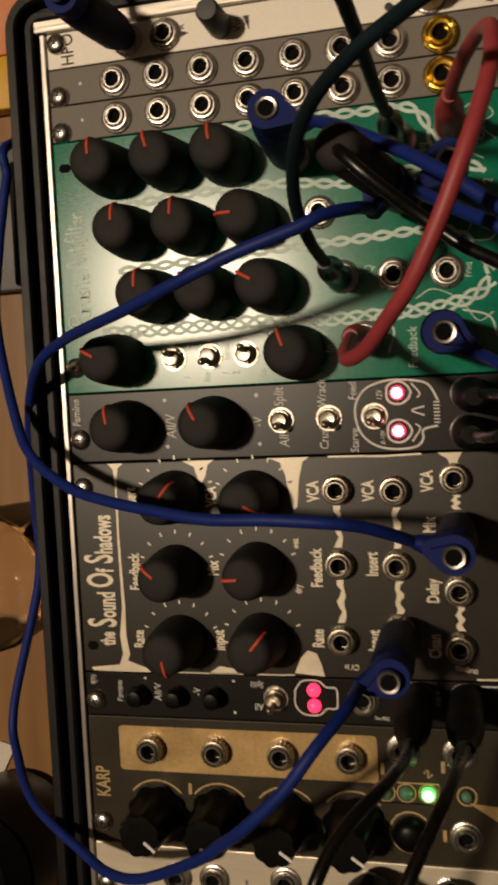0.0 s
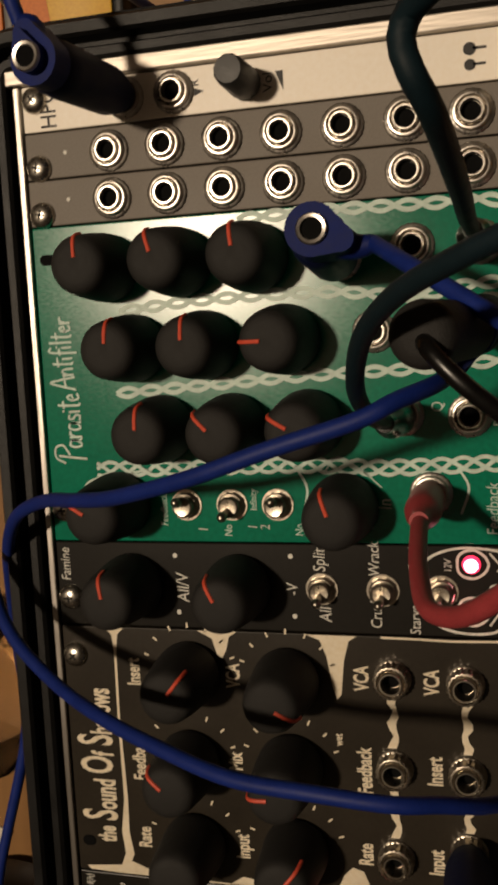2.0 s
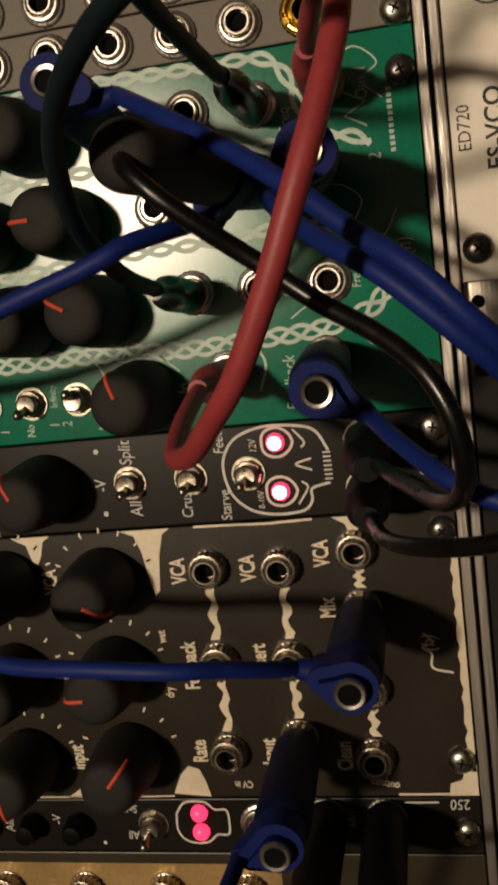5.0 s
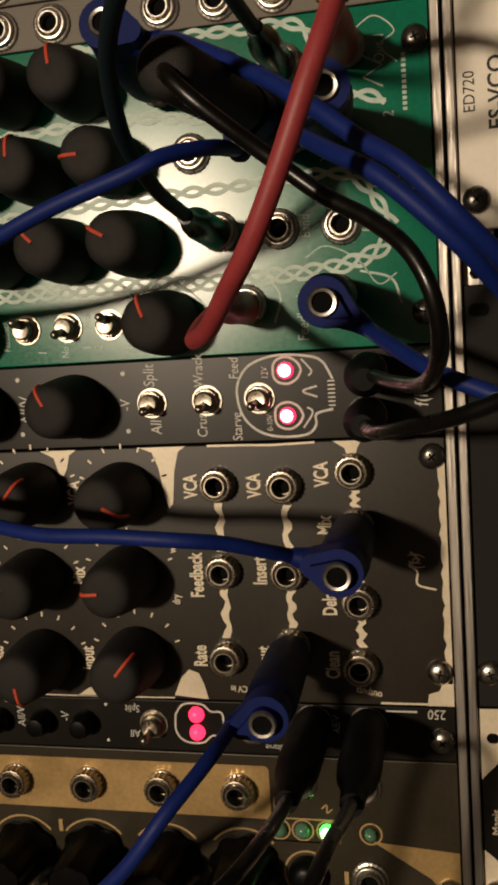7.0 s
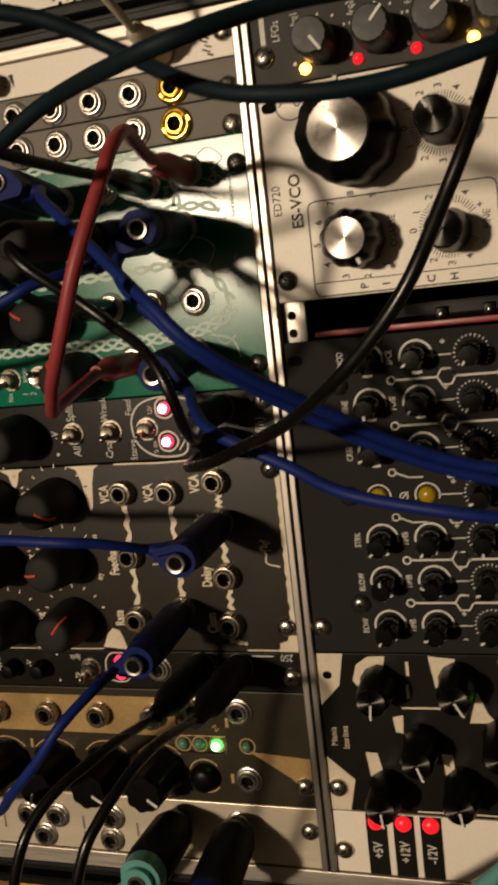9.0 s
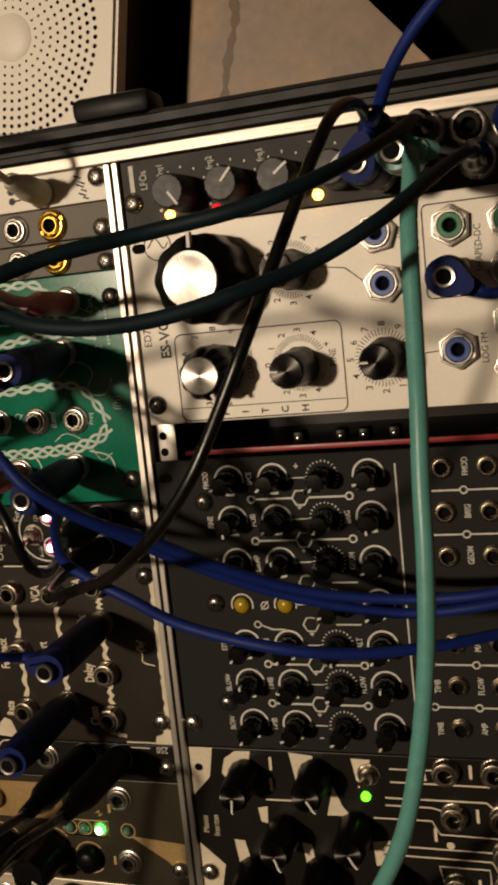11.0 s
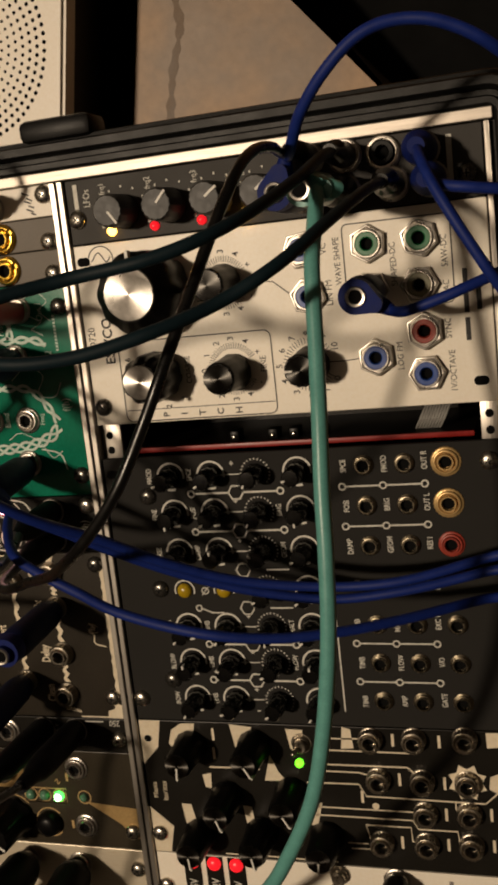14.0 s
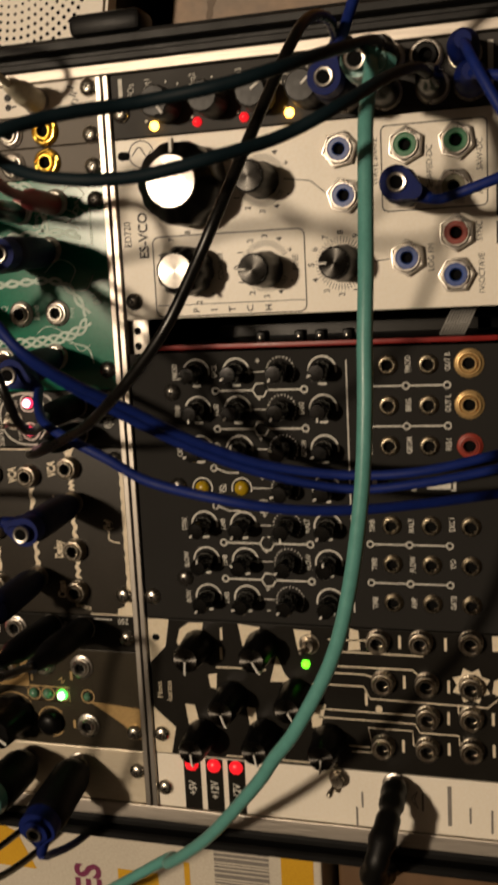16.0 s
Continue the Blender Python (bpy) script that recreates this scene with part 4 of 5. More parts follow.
p.to("printed_lettering", TANINK, m.root)

# plain silver module
m = Module("utility_module", 0, -0.2, 128.5, 20.2, SILVER, "plain brushed silver utility module with small nickel sockets")
for x, y in ((57.4, 12.4), (56.2, 4.4), (36.4, 11.6), (25.2, 11.4), (30.8, 4.2), (81.8, 13.2), (102.6, 13.2)):
    m.jack(x, y)
m.screw(125.7, 12.6)
m.screw(3.2, 8.0)
p = Print()
for x, y in ((46, 9.6), (46, 4.0), (66, 8.4), (15, 8.0)):
    p.rect(x - 0.4, y - 2.4, x + 0.4, y + 2.4)
p.to("printed_markings", DIMPRINT, m.root)

# ---- second row ----
# quad low-frequency oscillator
m = Module("oscillator_module", 133.5, 233.6, 262, 253.7, DARKGREY, "dark grey quad slow oscillator module with four knobs and coloured lights")
for x, a in ((152.4, -55), (168.1, 48), (183.2, 36), (198.6, 40)):
    m.knob(x, 242.2, a, "rib")
for x, key in ((147.9, "amber"), (162.4, "soft"), (177.8, "soft"), (192.3, "amber")):
    m.led(x, 236.7, key, 1.5)
for x, y in ((212.0, 250.0), (223.0, 249.6), (234.2, 248.8), (245.2, 248.4), (209.6, 240.0), (222.0, 239.6), (236.0, 240.0), (247.0, 240.0)):
    m.jack(x, y, "ringnut", "black")
m.screw(136.7, 241.4)
m.screw(257.0, 240.2, "darkscrew")
p = Print()
p.text("LFOs", 140.6, 247.6, 3.2, 0.8)
for x, n in ((146.0, "frq1"), (161.4, "frq2"), (176.6, "frq3"), (191.8, "frq4")):
    p.text(n, x, 249.8, 2.8, 0.8)
    for i in range(5):
        a = radians(30 + i * 30)
        p.rect(x + 6.4 + 8 * math.cos(a) - 0.2, 242.2 + 7.6 * math.sin(a) - 0.3, x + 6.4 + 8 * math.cos(a) + 0.3, 242.2 + 7.6 * math.sin(a) + 0.4)
    p.disc(x - 0.8, 238.4, 0.5)
p.rect(136.2, 244.6, 137.6, 252.2)
p.rect(251.8, 238.0, 253.4, 251.4)
p.to("printed_markings", SILK, m.root)

# cream voltage-controlled oscillator
m = Module("oscillator_module", 133.5, 175.2, 262, 233.4, CREAM, "cream oscillator module with black lobed knobs and coloured sockets")
m.dial(159.2, 217.0, 88, "bigdial")
m.dial(157.8, 190.4, -64, "middial")
m.knob(182.6, 189.6, 178, "slim")
m.knob(182.4, 217.2, 122, "slim")
m.knob(207.6, 190.2, 180, "slim")
for x, y, c in ((207.6, 224.4, "blue"), (208.6, 210.6, "blue"), (227.6, 224.0, "green"), (242.5, 224.1, "green"), (227.6, 210.6, "black"), (241.7, 210.9, "olive"), (242.2, 197.4, "red"), (227.5, 190.8, "blue"), (242.0, 185.0, "blue")):
    m.jack(x, y, "hexnut", c)
m.slot(257.4, 181.6, 2.8, 4.4)
m.slot(136.6, 228.2, 2.8, 4.4)
m.screw(136.9, 181.3, "darkscrew")
p = Print()
p.line([(v[0], v[1]) for v in rounded(144.6, 175.9, 195.4, 201.8, 2.2, 4)], 0.35, True)
p.line([(145, 179.6), (160, 179.6), (195, 179.6)], 0.25)
p.cut("outline_box", INK, m.root)
p.line([(v[0], v[1]) for v in rounded(220.2, 205.0, 251.4, 230.2, 1.6, 4)], 0.35, True)
p.cut("outline_box", INK, m.root)
for x, y, n, marks in ((182.6, 190.6, 51, "-432101234+"), (182.4, 217.2, 51, "-432101234+"), (206.9, 190.2, 41, ("0", "1", "2", "3", "4", "5", "6", "7", "8", "9", "10"))):
    p.ticks(x, y, 6.3, 8.2, 30, 330, n, 0.2)
    for i, body in enumerate(marks):
        a = radians(330 - 30 * i)
        p.text(body, x + 9.5 * math.cos(a), y + 9.5 * math.sin(a), 2.8, thick=0.02)
    p.cut("dial_scale", INK, m.root)
for i in range(1, 10):
    a = radians(342 - 31 * i)
    p.text(str(i), 157.8 + 11.4 * math.cos(a), 191.4 + 11.4 * math.sin(a), 2.7, thick=0.03)
p.cut("dial_scale", INK, m.root)
p.text("ED720", 136.2, 203.2, 3.4, 0.9).text("ES-VCO", 141.7, 202.6, 4.6, 0.95, thick=0.09)
for i, ch in enumerate("PITCH"):
    p.text(ch, 158.6 + i * 6.1, 177.6, 3.0, thick=0.06)
for body, x, y, s, t in (("COARSE", 167.6, 191.4, 2.6, 90), ("FINE", 192.4, 191.4, 2.8, 90), ("LIN FM", 215.0, 211.0, 2.8, 90), ("VC", 214.2, 224.0, 2.8, 90), ("WAVE SHAPE", 218.2, 220.0, 2.6, 90), ("SHAPED-DC", 234.6, 217.4, 2.6, 90), ("SAW-DC", 249.3, 219.8, 2.6, 90), ("SYNC", 249.0, 197.6, 2.6, 90), ("LOG FM", 234.6, 190.6, 2.6, 90), ("1V/OCTAVE", 249.6, 185.0, 2.6, 90), ("AC", 249.3, 210.0, 2.6, 90)):
    p.text(body, x, y, s, 0.9, t)
p.cut("printed_lettering", INK, m.root)
p.rect(253.9, 193.6, 255.3, 200.2).rect(253.9, 201.6, 255.3, 214.2).rect(257.5, 202.2, 258.9, 211.0)
p.line([(212.6, 190.4), (218, 190.4), (222, 190.7)], 0.3)
p.line([(189.6, 217.2), (198, 216.0), (203.4, 211.4)], 0.3)
p.arc(142.6, 228.4, 4.2, 0.35).curve([(139.4, 228.0), (142, 230.6), (144.4, 227.6), (146.0, 229.2)], 0.35)
p.to("printed_markings", INK, m.root)

# charcoal modelling voice
m = Module("voice_module", 133.5, 71.3, 262, 164.0, CHARCOAL, "charcoal synth voice module with rows of small black knobs and sockets")
COLS, ROWSY = (157.0, 170.8, 185.8, 199.5), (157.0, 144.6, 131.4, 118.2, 105.5, 93.0, 79.8)
ANG = (200, 235, 90, 215, 270, 150, 235, 225, 205)
p = Print()
for r, y in enumerate(ROWSY):
    for c, x in enumerate(COLS):
        if r == 3 and c < 2:
            m.led(x, y, "yellow", 2.5)
            p.arc(x, y, 3.4, 0.45, -20, 200)
            continue
        m.knob(x, y, ANG[(r * 4 + c * 3) % 9], "post")
        if c == 2:
            p.ticks(x, y, 4.4, 5.0, -40, 220, 19, 0.35)
        else:
            p.arc(x, y, 4.5, 0.6, -10, 190).arc(x, y, 4.4, 0.7, 252, 288)
for y in (151.0, 138.2, 99.3, 86.6):
    p.line([(164.4, y), (170, y), (176.1, y)], 0.6).line([(181.1, y), (187, y), (192.4, y)], 0.6)
    p.arc(163.4, y, 1.05, 0.5).arc(193.4, y, 1.05, 0.5)
    p.line([(178.6 + 2.5 * math.cos(radians(60 * i)), y + 2.5 * math.sin(radians(60 * i))) for i in range(6)], 0.55, True)
for y in (125.0, 112.0):
    p.line([(162, y), (166, y - 1.6), (170, y - 1.6)], 0.45).arc(161.4, y, 1.0, 0.4)
    p.line([(178.2 + 2.4 * math.cos(radians(60 * i)), y + 2.4 * math.sin(radians(60 * i))) for i in range(6)], 0.45, True)
    p.line([(186, y), (190, y), (193.6, y)], 0.45)
for r, y in enumerate(ROWSY):
    for x in (178.2,):
        p.rect(x - 0.7, y + 3.4, x + 0.7, y + 3.75).rect(x - 0.18, y + 2.9, x + 0.18, y + 4.3).rect(x - 0.6, y - 4.2, x + 0.6, y - 3.8)
    p.line([(174.0, y), (177, y), (180.4, y)], 0.35)
JC, JR = (220.5, 233.0, 245.4), (158.1, 145.3, 132.4, 119.4, 106.5, 93.6, 80.6)
for r, y in enumerate(JR):
    for c, x in enumerate(JC):
        if r == 3:
            p.rect(x - 6, y - 1.6, x - 4.4, y + 1.8)
            continue
        m.jack(x, y, ("goldsmall" if r < 2 else "redsmall") if c == 2 and r < 3 else "smallnut")
p.rect(232, 118.4, 240, 121.0)
m.led(220.5, 119.6, "clear", 1.5)
for y in (151.5, 138.7, 100.0, 87.0):
    p.line([(214.3, y), (220, y), (225.0, y)], 0.5).line([(227.0, y), (232, y), (237.7, y)], 0.5)
    for x in (213.3, 226.0, 238.7):
        p.arc(x, y, 1.0, 0.45)
p.line([(207.3, 160), (207.3, 120), (207.5, 76.5)], 0.45)
for body, x, y in (("FMOD", 149.6, 157.4), ("FINE", 149.8, 144.4), ("CRSE", 149.8, 131.0), ("STRK", 149.8, 105.6), ("BLOW", 149.8, 93.0), ("BOW", 149.8, 79.8), ("SPCE", 163.4, 157.4), ("POSI", 163.4, 144.6), ("DAMP", 163.4, 131.2), ("TIMB", 163.6, 105.6), ("TIMB", 163.6, 93.0), ("TIMB", 163.6, 79.8), ("BRIG", 192.4, 144.8), ("GEOM", 192.6, 131.6), ("MALT", 192.6, 105.6), ("FLOW", 192.6, 93.2), ("SPCE", 214.2, 158.0), ("FMOD", 226.8, 158.2), ("OUT R", 239.0, 158.8), ("POSI", 214.2, 145.2), ("BRIG", 226.8, 145.4), ("OUT L", 239.0, 145.8), ("DAMP", 214.2, 132.2), ("GEOM", 226.8, 132.6), ("RES I", 239.0, 132.8), ("TIMB", 214.2, 106.2), ("MALT", 226.8, 106.4), ("EXC I", 239.6, 107.0), ("TIMB", 214.6, 93.4), ("FLOW", 227.0, 93.6), ("V/O", 239.8, 94.0), ("TIMB", 214.6, 80.2), ("AMP", 227.2, 80.6), ("GATE", 239.8, 81.2)):
    p.text(body, x, y, 2.5, 0.75, thick=0.03)
p.arc(164.2, 118.0, 1.1, 0.35).line([(163.0, 116.6), (164.2, 118.0), (165.4, 119.4)], 0.35)
p.to("printed_markings", SILK, m.root)
m.screw(148.2, 150.8, "darkscrew")
m.screw(148.4, 118.8, "darkscrew")
m.screw(148.8, 86.4, "darkscrew")
m.screw(136.3, 79.3)
m.screw(258.0, 157.8)
m.slot(136.6, 158.6, 2.8, 4.4)

# black oscillator with cream blocks and traces
m = Module("oscillator_module", 133.5, 20.5, 262, 71.2, BLACKPCB, "black complex oscillator module with cream blocks and traced lines")
for x, y, a in ((152.2, 62.2, -95), (175.2, 63.4, -60), (163.4, 44.0, -70), (186.4, 46.6, -60), (152.0, 29.2, -85), (174.4, 31.0, -80), (197.2, 31.0, -95)):
    m.knob(x, y, a, "flank")
for x, y in ((214.9, 67.2), (228.9, 67.6), (244.9, 68.4), (216.4, 53.1), (230.6, 53.2), (244.8, 53.4), (230.8, 41.8), (244.8, 42.6), (215.8, 30.4), (230.5, 30.8), (244.8, 31.4)):
    m.jack(x, y, "tallnut")
m.led(190.2, 57.6, "lime", 1.5)
m.toggle(191.6, 64.8, 12, 200)
m.screw(136.4, 28.0)
m.slot(136.4, 64.2, 2.4, 2.8)
m.screw(258.4, 66.6)
p = Print()
p.poly([(133.7, 71.0), (141.6, 71.0), (139.8, 61.0), (133.7, 54.6)]).cut("printed_block", TIN, m.root)
p.poly([(133.7, 38.0), (141.8, 30.8), (139.6, 20.7), (133.7, 20.7)]).cut("printed_block", TIN, m.root)
p.poly([(145.4, 67.6), (149.0, 70.2), (154.2, 70.4), (153.0, 64.0), (147.4, 58.4), (144.0, 62.6)]).cut("printed_block", TIN, m.root)
p.poly([(166.8, 70.6), (174.6, 69.8), (172.0, 62.0), (168.4, 60.8)]).cut("printed_block", TIN, m.root)
p.poly([(186.4, 69.6), (192.4, 69.4), (190.4, 61.6), (187.6, 62.4)]).cut("printed_block", TIN, m.root)
p.poly([(155.0, 51.4), (158.2, 52.2), (157.8, 46.4), (155.6, 46.8)]).cut("printed_block", TIN, m.root)
p.poly([(180.0, 60.0), (182.6, 53.6), (185.0, 50.6), (177.4, 50.4)]).cut("printed_block", TIN, m.root)
p.poly([(145.8, 40.0), (149.4, 39.8), (150.8, 33.2), (146.8, 32.2)]).cut("printed_block", TIN, m.root)
p.poly([(168.4, 40.6), (171.6, 40.2), (172.2, 33.4), (169.4, 32.8)]).cut("printed_block", TIN, m.root)
p.poly([(191.0, 42.6), (196.6, 43.4), (194.6, 35.4), (191.6, 34.6)]).cut("printed_block", TIN, m.root)
p.poly([(205.6, 71.0), (208.4, 70.2), (209.0, 63.6), (204.8, 63.2)]).cut("printed_block", TIN, m.root)
p.poly([(251.4, 70.6), (257.0, 70.8), (257.6, 66.0), (251.6, 65.4)]).cut("printed_block", TIN, m.root)
p.poly([(252.0, 55.6), (256.4, 57.6), (257.8, 51.8), (254.4, 49.6), (251.4, 51.4)]).cut("printed_block", TIN, m.root)
p.poly([(244.8 + (6.4 if i % 2 else 4.6) * math.cos(math.pi * i / 8), 53.4 + (6.4 if i % 2 else 4.6) * math.sin(math.pi * i / 8)) for i in range(16)]).cut("printed_block", TIN, m.root)
p.line([(198, 66.8), (206, 66.8), (214.9, 67.2)], 0.5).line([(198, 62.6), (215, 62.6), (229.4, 62.6), (229.6, 66)], 0.55)
p.line([(196, 57.4), (226.0, 57.6), (230.6, 53.4)], 0.55).line([(196, 55.0), (210, 55.0), (216.0, 53.4)], 0.5)
p.line([(192, 50.6), (209.6, 50.8), (211.8, 46.6), (250, 46.2), (254.0, 50.0)], 0.5).line([(240.6, 46.2), (240.6, 43.6), (243.4, 42.6)], 0.45)
p.line([(194, 41.8), (216, 41.8), (229.4, 41.8)], 0.5).line([(194, 38.8), (226.4, 38.8), (228, 35.8), (240.6, 35.8), (241, 31.6), (244, 31.4)], 0.5)
p.line([(205, 27.2), (212.6, 27.4), (210.8, 36.2), (225.6, 36.2), (225.8, 31.2), (229, 30.9)], 0.5).line([(204, 29.2), (211.0, 29.2)], 0.45)
p.line([(158, 54.4), (168, 54.6), (176, 54.4)], 0.6).line([(160, 21.6), (176, 21.8), (200, 21.6)], 0.5)
p.disc(214.6, 43.2, 1.2)
for x, y in ((222.0, 67.0), (236.8, 67.0), (223.2, 53.2), (237.6, 52.6), (237.4, 41.6), (251.6, 42.4), (222.4, 30.6), (237.4, 30.8), (251.8, 31.4), (210.4, 46.4), (160.6, 66.6), (160.2, 59.6)):
    p.rect(x - 0.45, y - 2.2, x + 0.45, y + 2.2)
p.text("Manis", 136.6, 44.6, 2.8, 0.95).text("Iteritas", 140.2, 44.4, 2.8, 0.95)
p.to("printed_markings", TIN, m.root, "cream metallic blocks and traces")

# cream power supply module
m = Module("power_module", 133.5, -0.2, 262, 20.3, CREAM, "cream power supply module with three red lights and black labels")
for x in (146.9, 155.2, 163.4):
    m.led(x, 17.4, "soft", 2.5)
m.toggle(200.2, 17.0, 40, 235)
m.jack(219.4, 16.4)
m.screw(136.3, 7.4)
p = Print(0.10)
for x in (146.9, 155.2, 163.4):
    p.rect(x - 3.2, -0.05, x + 3.2, 20.0)
p.to("label_strip", BLACKPCB, m.root, "black label strips")
p = Print(0.16)
for x, body in ((146.9, "+5V"), (155.2, "+12V"), (163.4, "-12V")):
    p.text(body, x, 8.0, 4.0, 0.8, thick=0.08)
p.to("printed_lettering", SILK, m.root)
p = Print()
p.rect(236.6, 3.4, 237.9, 17.6)
for x, y, w in ((208, 11, 4), (206, 5, 5), (228.4, 12.4, 4.6), (244, 9, 4), (251, 8, 6)):
    p.rect(x - 0.35, y - w, x + 0.35, y + w * 0.4)
p.line([(226.0, 14.0), (224.6, 11.8), (226.0, 9.4)], 0.3).line([(226.6, 14.8), (225.6, 11.8), (226.8, 8.6)], 0.3)
p.to("printed_markings", DIMPRINT, m.root)


# ---- patch cables ----
def frame_of(base, tip, toward):
    z = (Vector(tip) - Vector(base)).normalized()
    x = Vector(toward) - Vector(tip)
    x = (x - z * x.dot(z)).normalized()
    y = z.cross(x)
    return Matrix.Translation(base) @ Matrix((x, y, z)).transposed().to_4x4()


def stack_plug(parent, base, ring, toward, mat, label, body_mat=None, fat=1.0):
    """A stacking mini plug: tapered body, a head with a socket on top, the cord leaving sideways."""
    m = frame_of(base, ring, toward)
    length = (Vector(ring) - Vector(base)).length
    low = length - 10.5
    bm = bmesh.new()
    lathe(bm, [(1.8, 0.5), (3.4, 2.0), (4.2 * fat, 4.5), (5.0 * fat, 8.0), (5.3 * fat, low - 1.0), (5.1 * fat, low + 2.0), (4.6 * fat, low + 3.0)], 28, m=m)
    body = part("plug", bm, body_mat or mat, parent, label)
    hull = [(4.7 * fat * math.cos(a), 4.7 * fat * math.sin(a)) for a in (radians(70 + 220 * i / 14) for i in range(15))]
    hull += [(5.0 + 2.4 * math.cos(a), 2.4 * math.sin(a)) for a in (radians(-80 + 160 * i / 8) for i in range(9))]
    head = part("plug_head", prism(bmesh.new(), hull, low + 1.5, length - 0.4, 1.9, m=m), mat, parent)
    bm = lathe(bmesh.new(), [(2.75, length - 1.2), (2.75, length + 0.1), (2.5, length + 0.4), (1.95, length + 0.3), (1.8, length - 0.2), (1.8, length - 1.4)], 28, m=m)
    part("contact_ring", bm, NICKEL, parent, "bright nickel ring")
    # near-black disc on the head paints the darkness inside the plug's socket
    part("bore", lathe(bmesh.new(), [(0, length - 0.3), (1.9, length - 0.3), (1.9, length - 0.25)], 20, m=m), DEEPSHADE, parent)
    end = min(ENDS[parent], key=lambda q: (Vector(q) - Vector(ring)).length)
    part("strain_relief", tube(bmesh.new(), spline([m @ Vector((4.0, 0, length - 5.4)), m @ Vector((7.2, 0, length - 5.6)), end], 0.8), lambda u: 3.1 - 1.5 * u, 14), mat, parent)


def straight_plug(parent, base, tip, mat, label, r=4.2, metal=True, blunt=False):
    """A plain mini plug with a strain relief, from its socket to the cord."""
    m = frame_of(base, tip, Vector(tip) + Vector((1, 0.3, 0)))
    n = (Vector(tip) - Vector(base)).length
    tail = [(r, n - 2.4), (r * 0.96, n - 1.2), (r * 0.8, n - 0.3), (r * 0.5, n + 0.1), (0, n + 0.2)]
    bm = lathe(bmesh.new(), [(r * 0.55, 0.4), (r * 0.95, 1.2), (r, 3.0)] + tail if blunt else [(r * 0.55, 0.4), (r * 0.95, 1.2), (r, 3.0), (r, n * 0.6), (r * 0.9, n * 0.72), (r * 0.62, n * 0.8), (r * 0.5, n), (0, n)], 26, m=m)
    part("plug", bm, mat, parent, label)
    if metal:
        part("plug_collar", lathe(bmesh.new(), [(r * 0.7, 0.1), (r * 1.02, 0.2), (r * 1.02, 1.4), (r * 0.9, 1.6)], 26, m=m), NICKEL, parent)


ENDS = {}


def cable(points, r, mat, label):
    c = thing("patch_cable", *points[0], label, "cable", "patch cables")
    ENDS[c] = (points[0], points[-1])
    part("cord", tube(bmesh.new(), spline(points, 1.4), r), mat, c)
    return c


DARKBLUE = "navy-black plug body under a blue head"
# blue: filter socket, down the case's side, to the delay's input
c = cable([(94, 190.5, 32.5), (92.5, 188.8, 45.8), (86.6, 186.7, 54), (80.7, 184, 56.1), (66.7, 179.8, 56), (52.8, 175.1, 53.3), (35.8, 170.4, 44.8), (23.5, 168.2, 35.6), (11.2, 166, 24.5), (0.1, 161.4, 16.1), (-9.2, 152.6, 5), (-16.6, 139.3, -7), (-21.6, 119.7, -16.9), (-23.9, 94.2, -21), (-35.6, 52.6, -20.9), (-31.7, 38.6, -14.3), (-18.8, 30, 0.1), (2.2, 22.2, 12), (12.4, 21, 19), (25.4, 25, 28), (46.4, 39.2, 44), (55.5, 47.6, 52), (62.9, 54.6, 58), (72.8, 64.6, 61), (80, 73.8, 59.5), (85.8, 79.9, 50.1), (86.8, 80.8, 38)], 1.45, BLUE, "long blue patch cable from the filter round to the delay")
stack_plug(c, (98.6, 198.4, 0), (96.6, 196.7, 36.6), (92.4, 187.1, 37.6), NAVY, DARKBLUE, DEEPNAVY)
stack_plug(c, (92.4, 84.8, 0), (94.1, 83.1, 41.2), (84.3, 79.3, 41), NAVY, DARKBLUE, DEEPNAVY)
# blue: delay mix socket to the headphone module
c = cable([(100.2, 114.2, 35), (96.4, 116.8, 41.6), (90.5, 119.6, 47.7), (83.5, 121.1, 51.8), (70.4, 122, 51.9), (55.3, 121.9, 48.8), (40.5, 123.3, 42.6), (25.2, 124.9, 34.3), (9.9, 127.7, 24.3), (-4, 135.3, 16.3), (-12.2, 146.6, 9.2), (-22.9, 174.2, -2.7), (-22.5, 193.6, -5.6), (-21.4, 206.8, -7.7), (-20.3, 218.3, -9.9), (-20.7, 229, -14.2), (-19.5, 244.1, -68.1), (-23.8, 265.9, -98.3), (-24.6, 287.5, -128.8), (-35.3, 311.4, -161.1), (-47.8, 338.2, -160.3)], 1.45, BLUE, "long blue patch cable from the delay over the case edge")
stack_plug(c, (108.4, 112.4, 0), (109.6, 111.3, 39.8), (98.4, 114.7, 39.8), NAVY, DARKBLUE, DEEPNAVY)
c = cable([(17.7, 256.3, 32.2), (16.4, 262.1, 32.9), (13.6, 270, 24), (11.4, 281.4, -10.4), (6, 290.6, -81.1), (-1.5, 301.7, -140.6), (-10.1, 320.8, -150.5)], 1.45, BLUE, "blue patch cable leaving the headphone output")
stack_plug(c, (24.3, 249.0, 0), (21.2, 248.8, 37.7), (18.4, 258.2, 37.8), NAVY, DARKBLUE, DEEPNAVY)
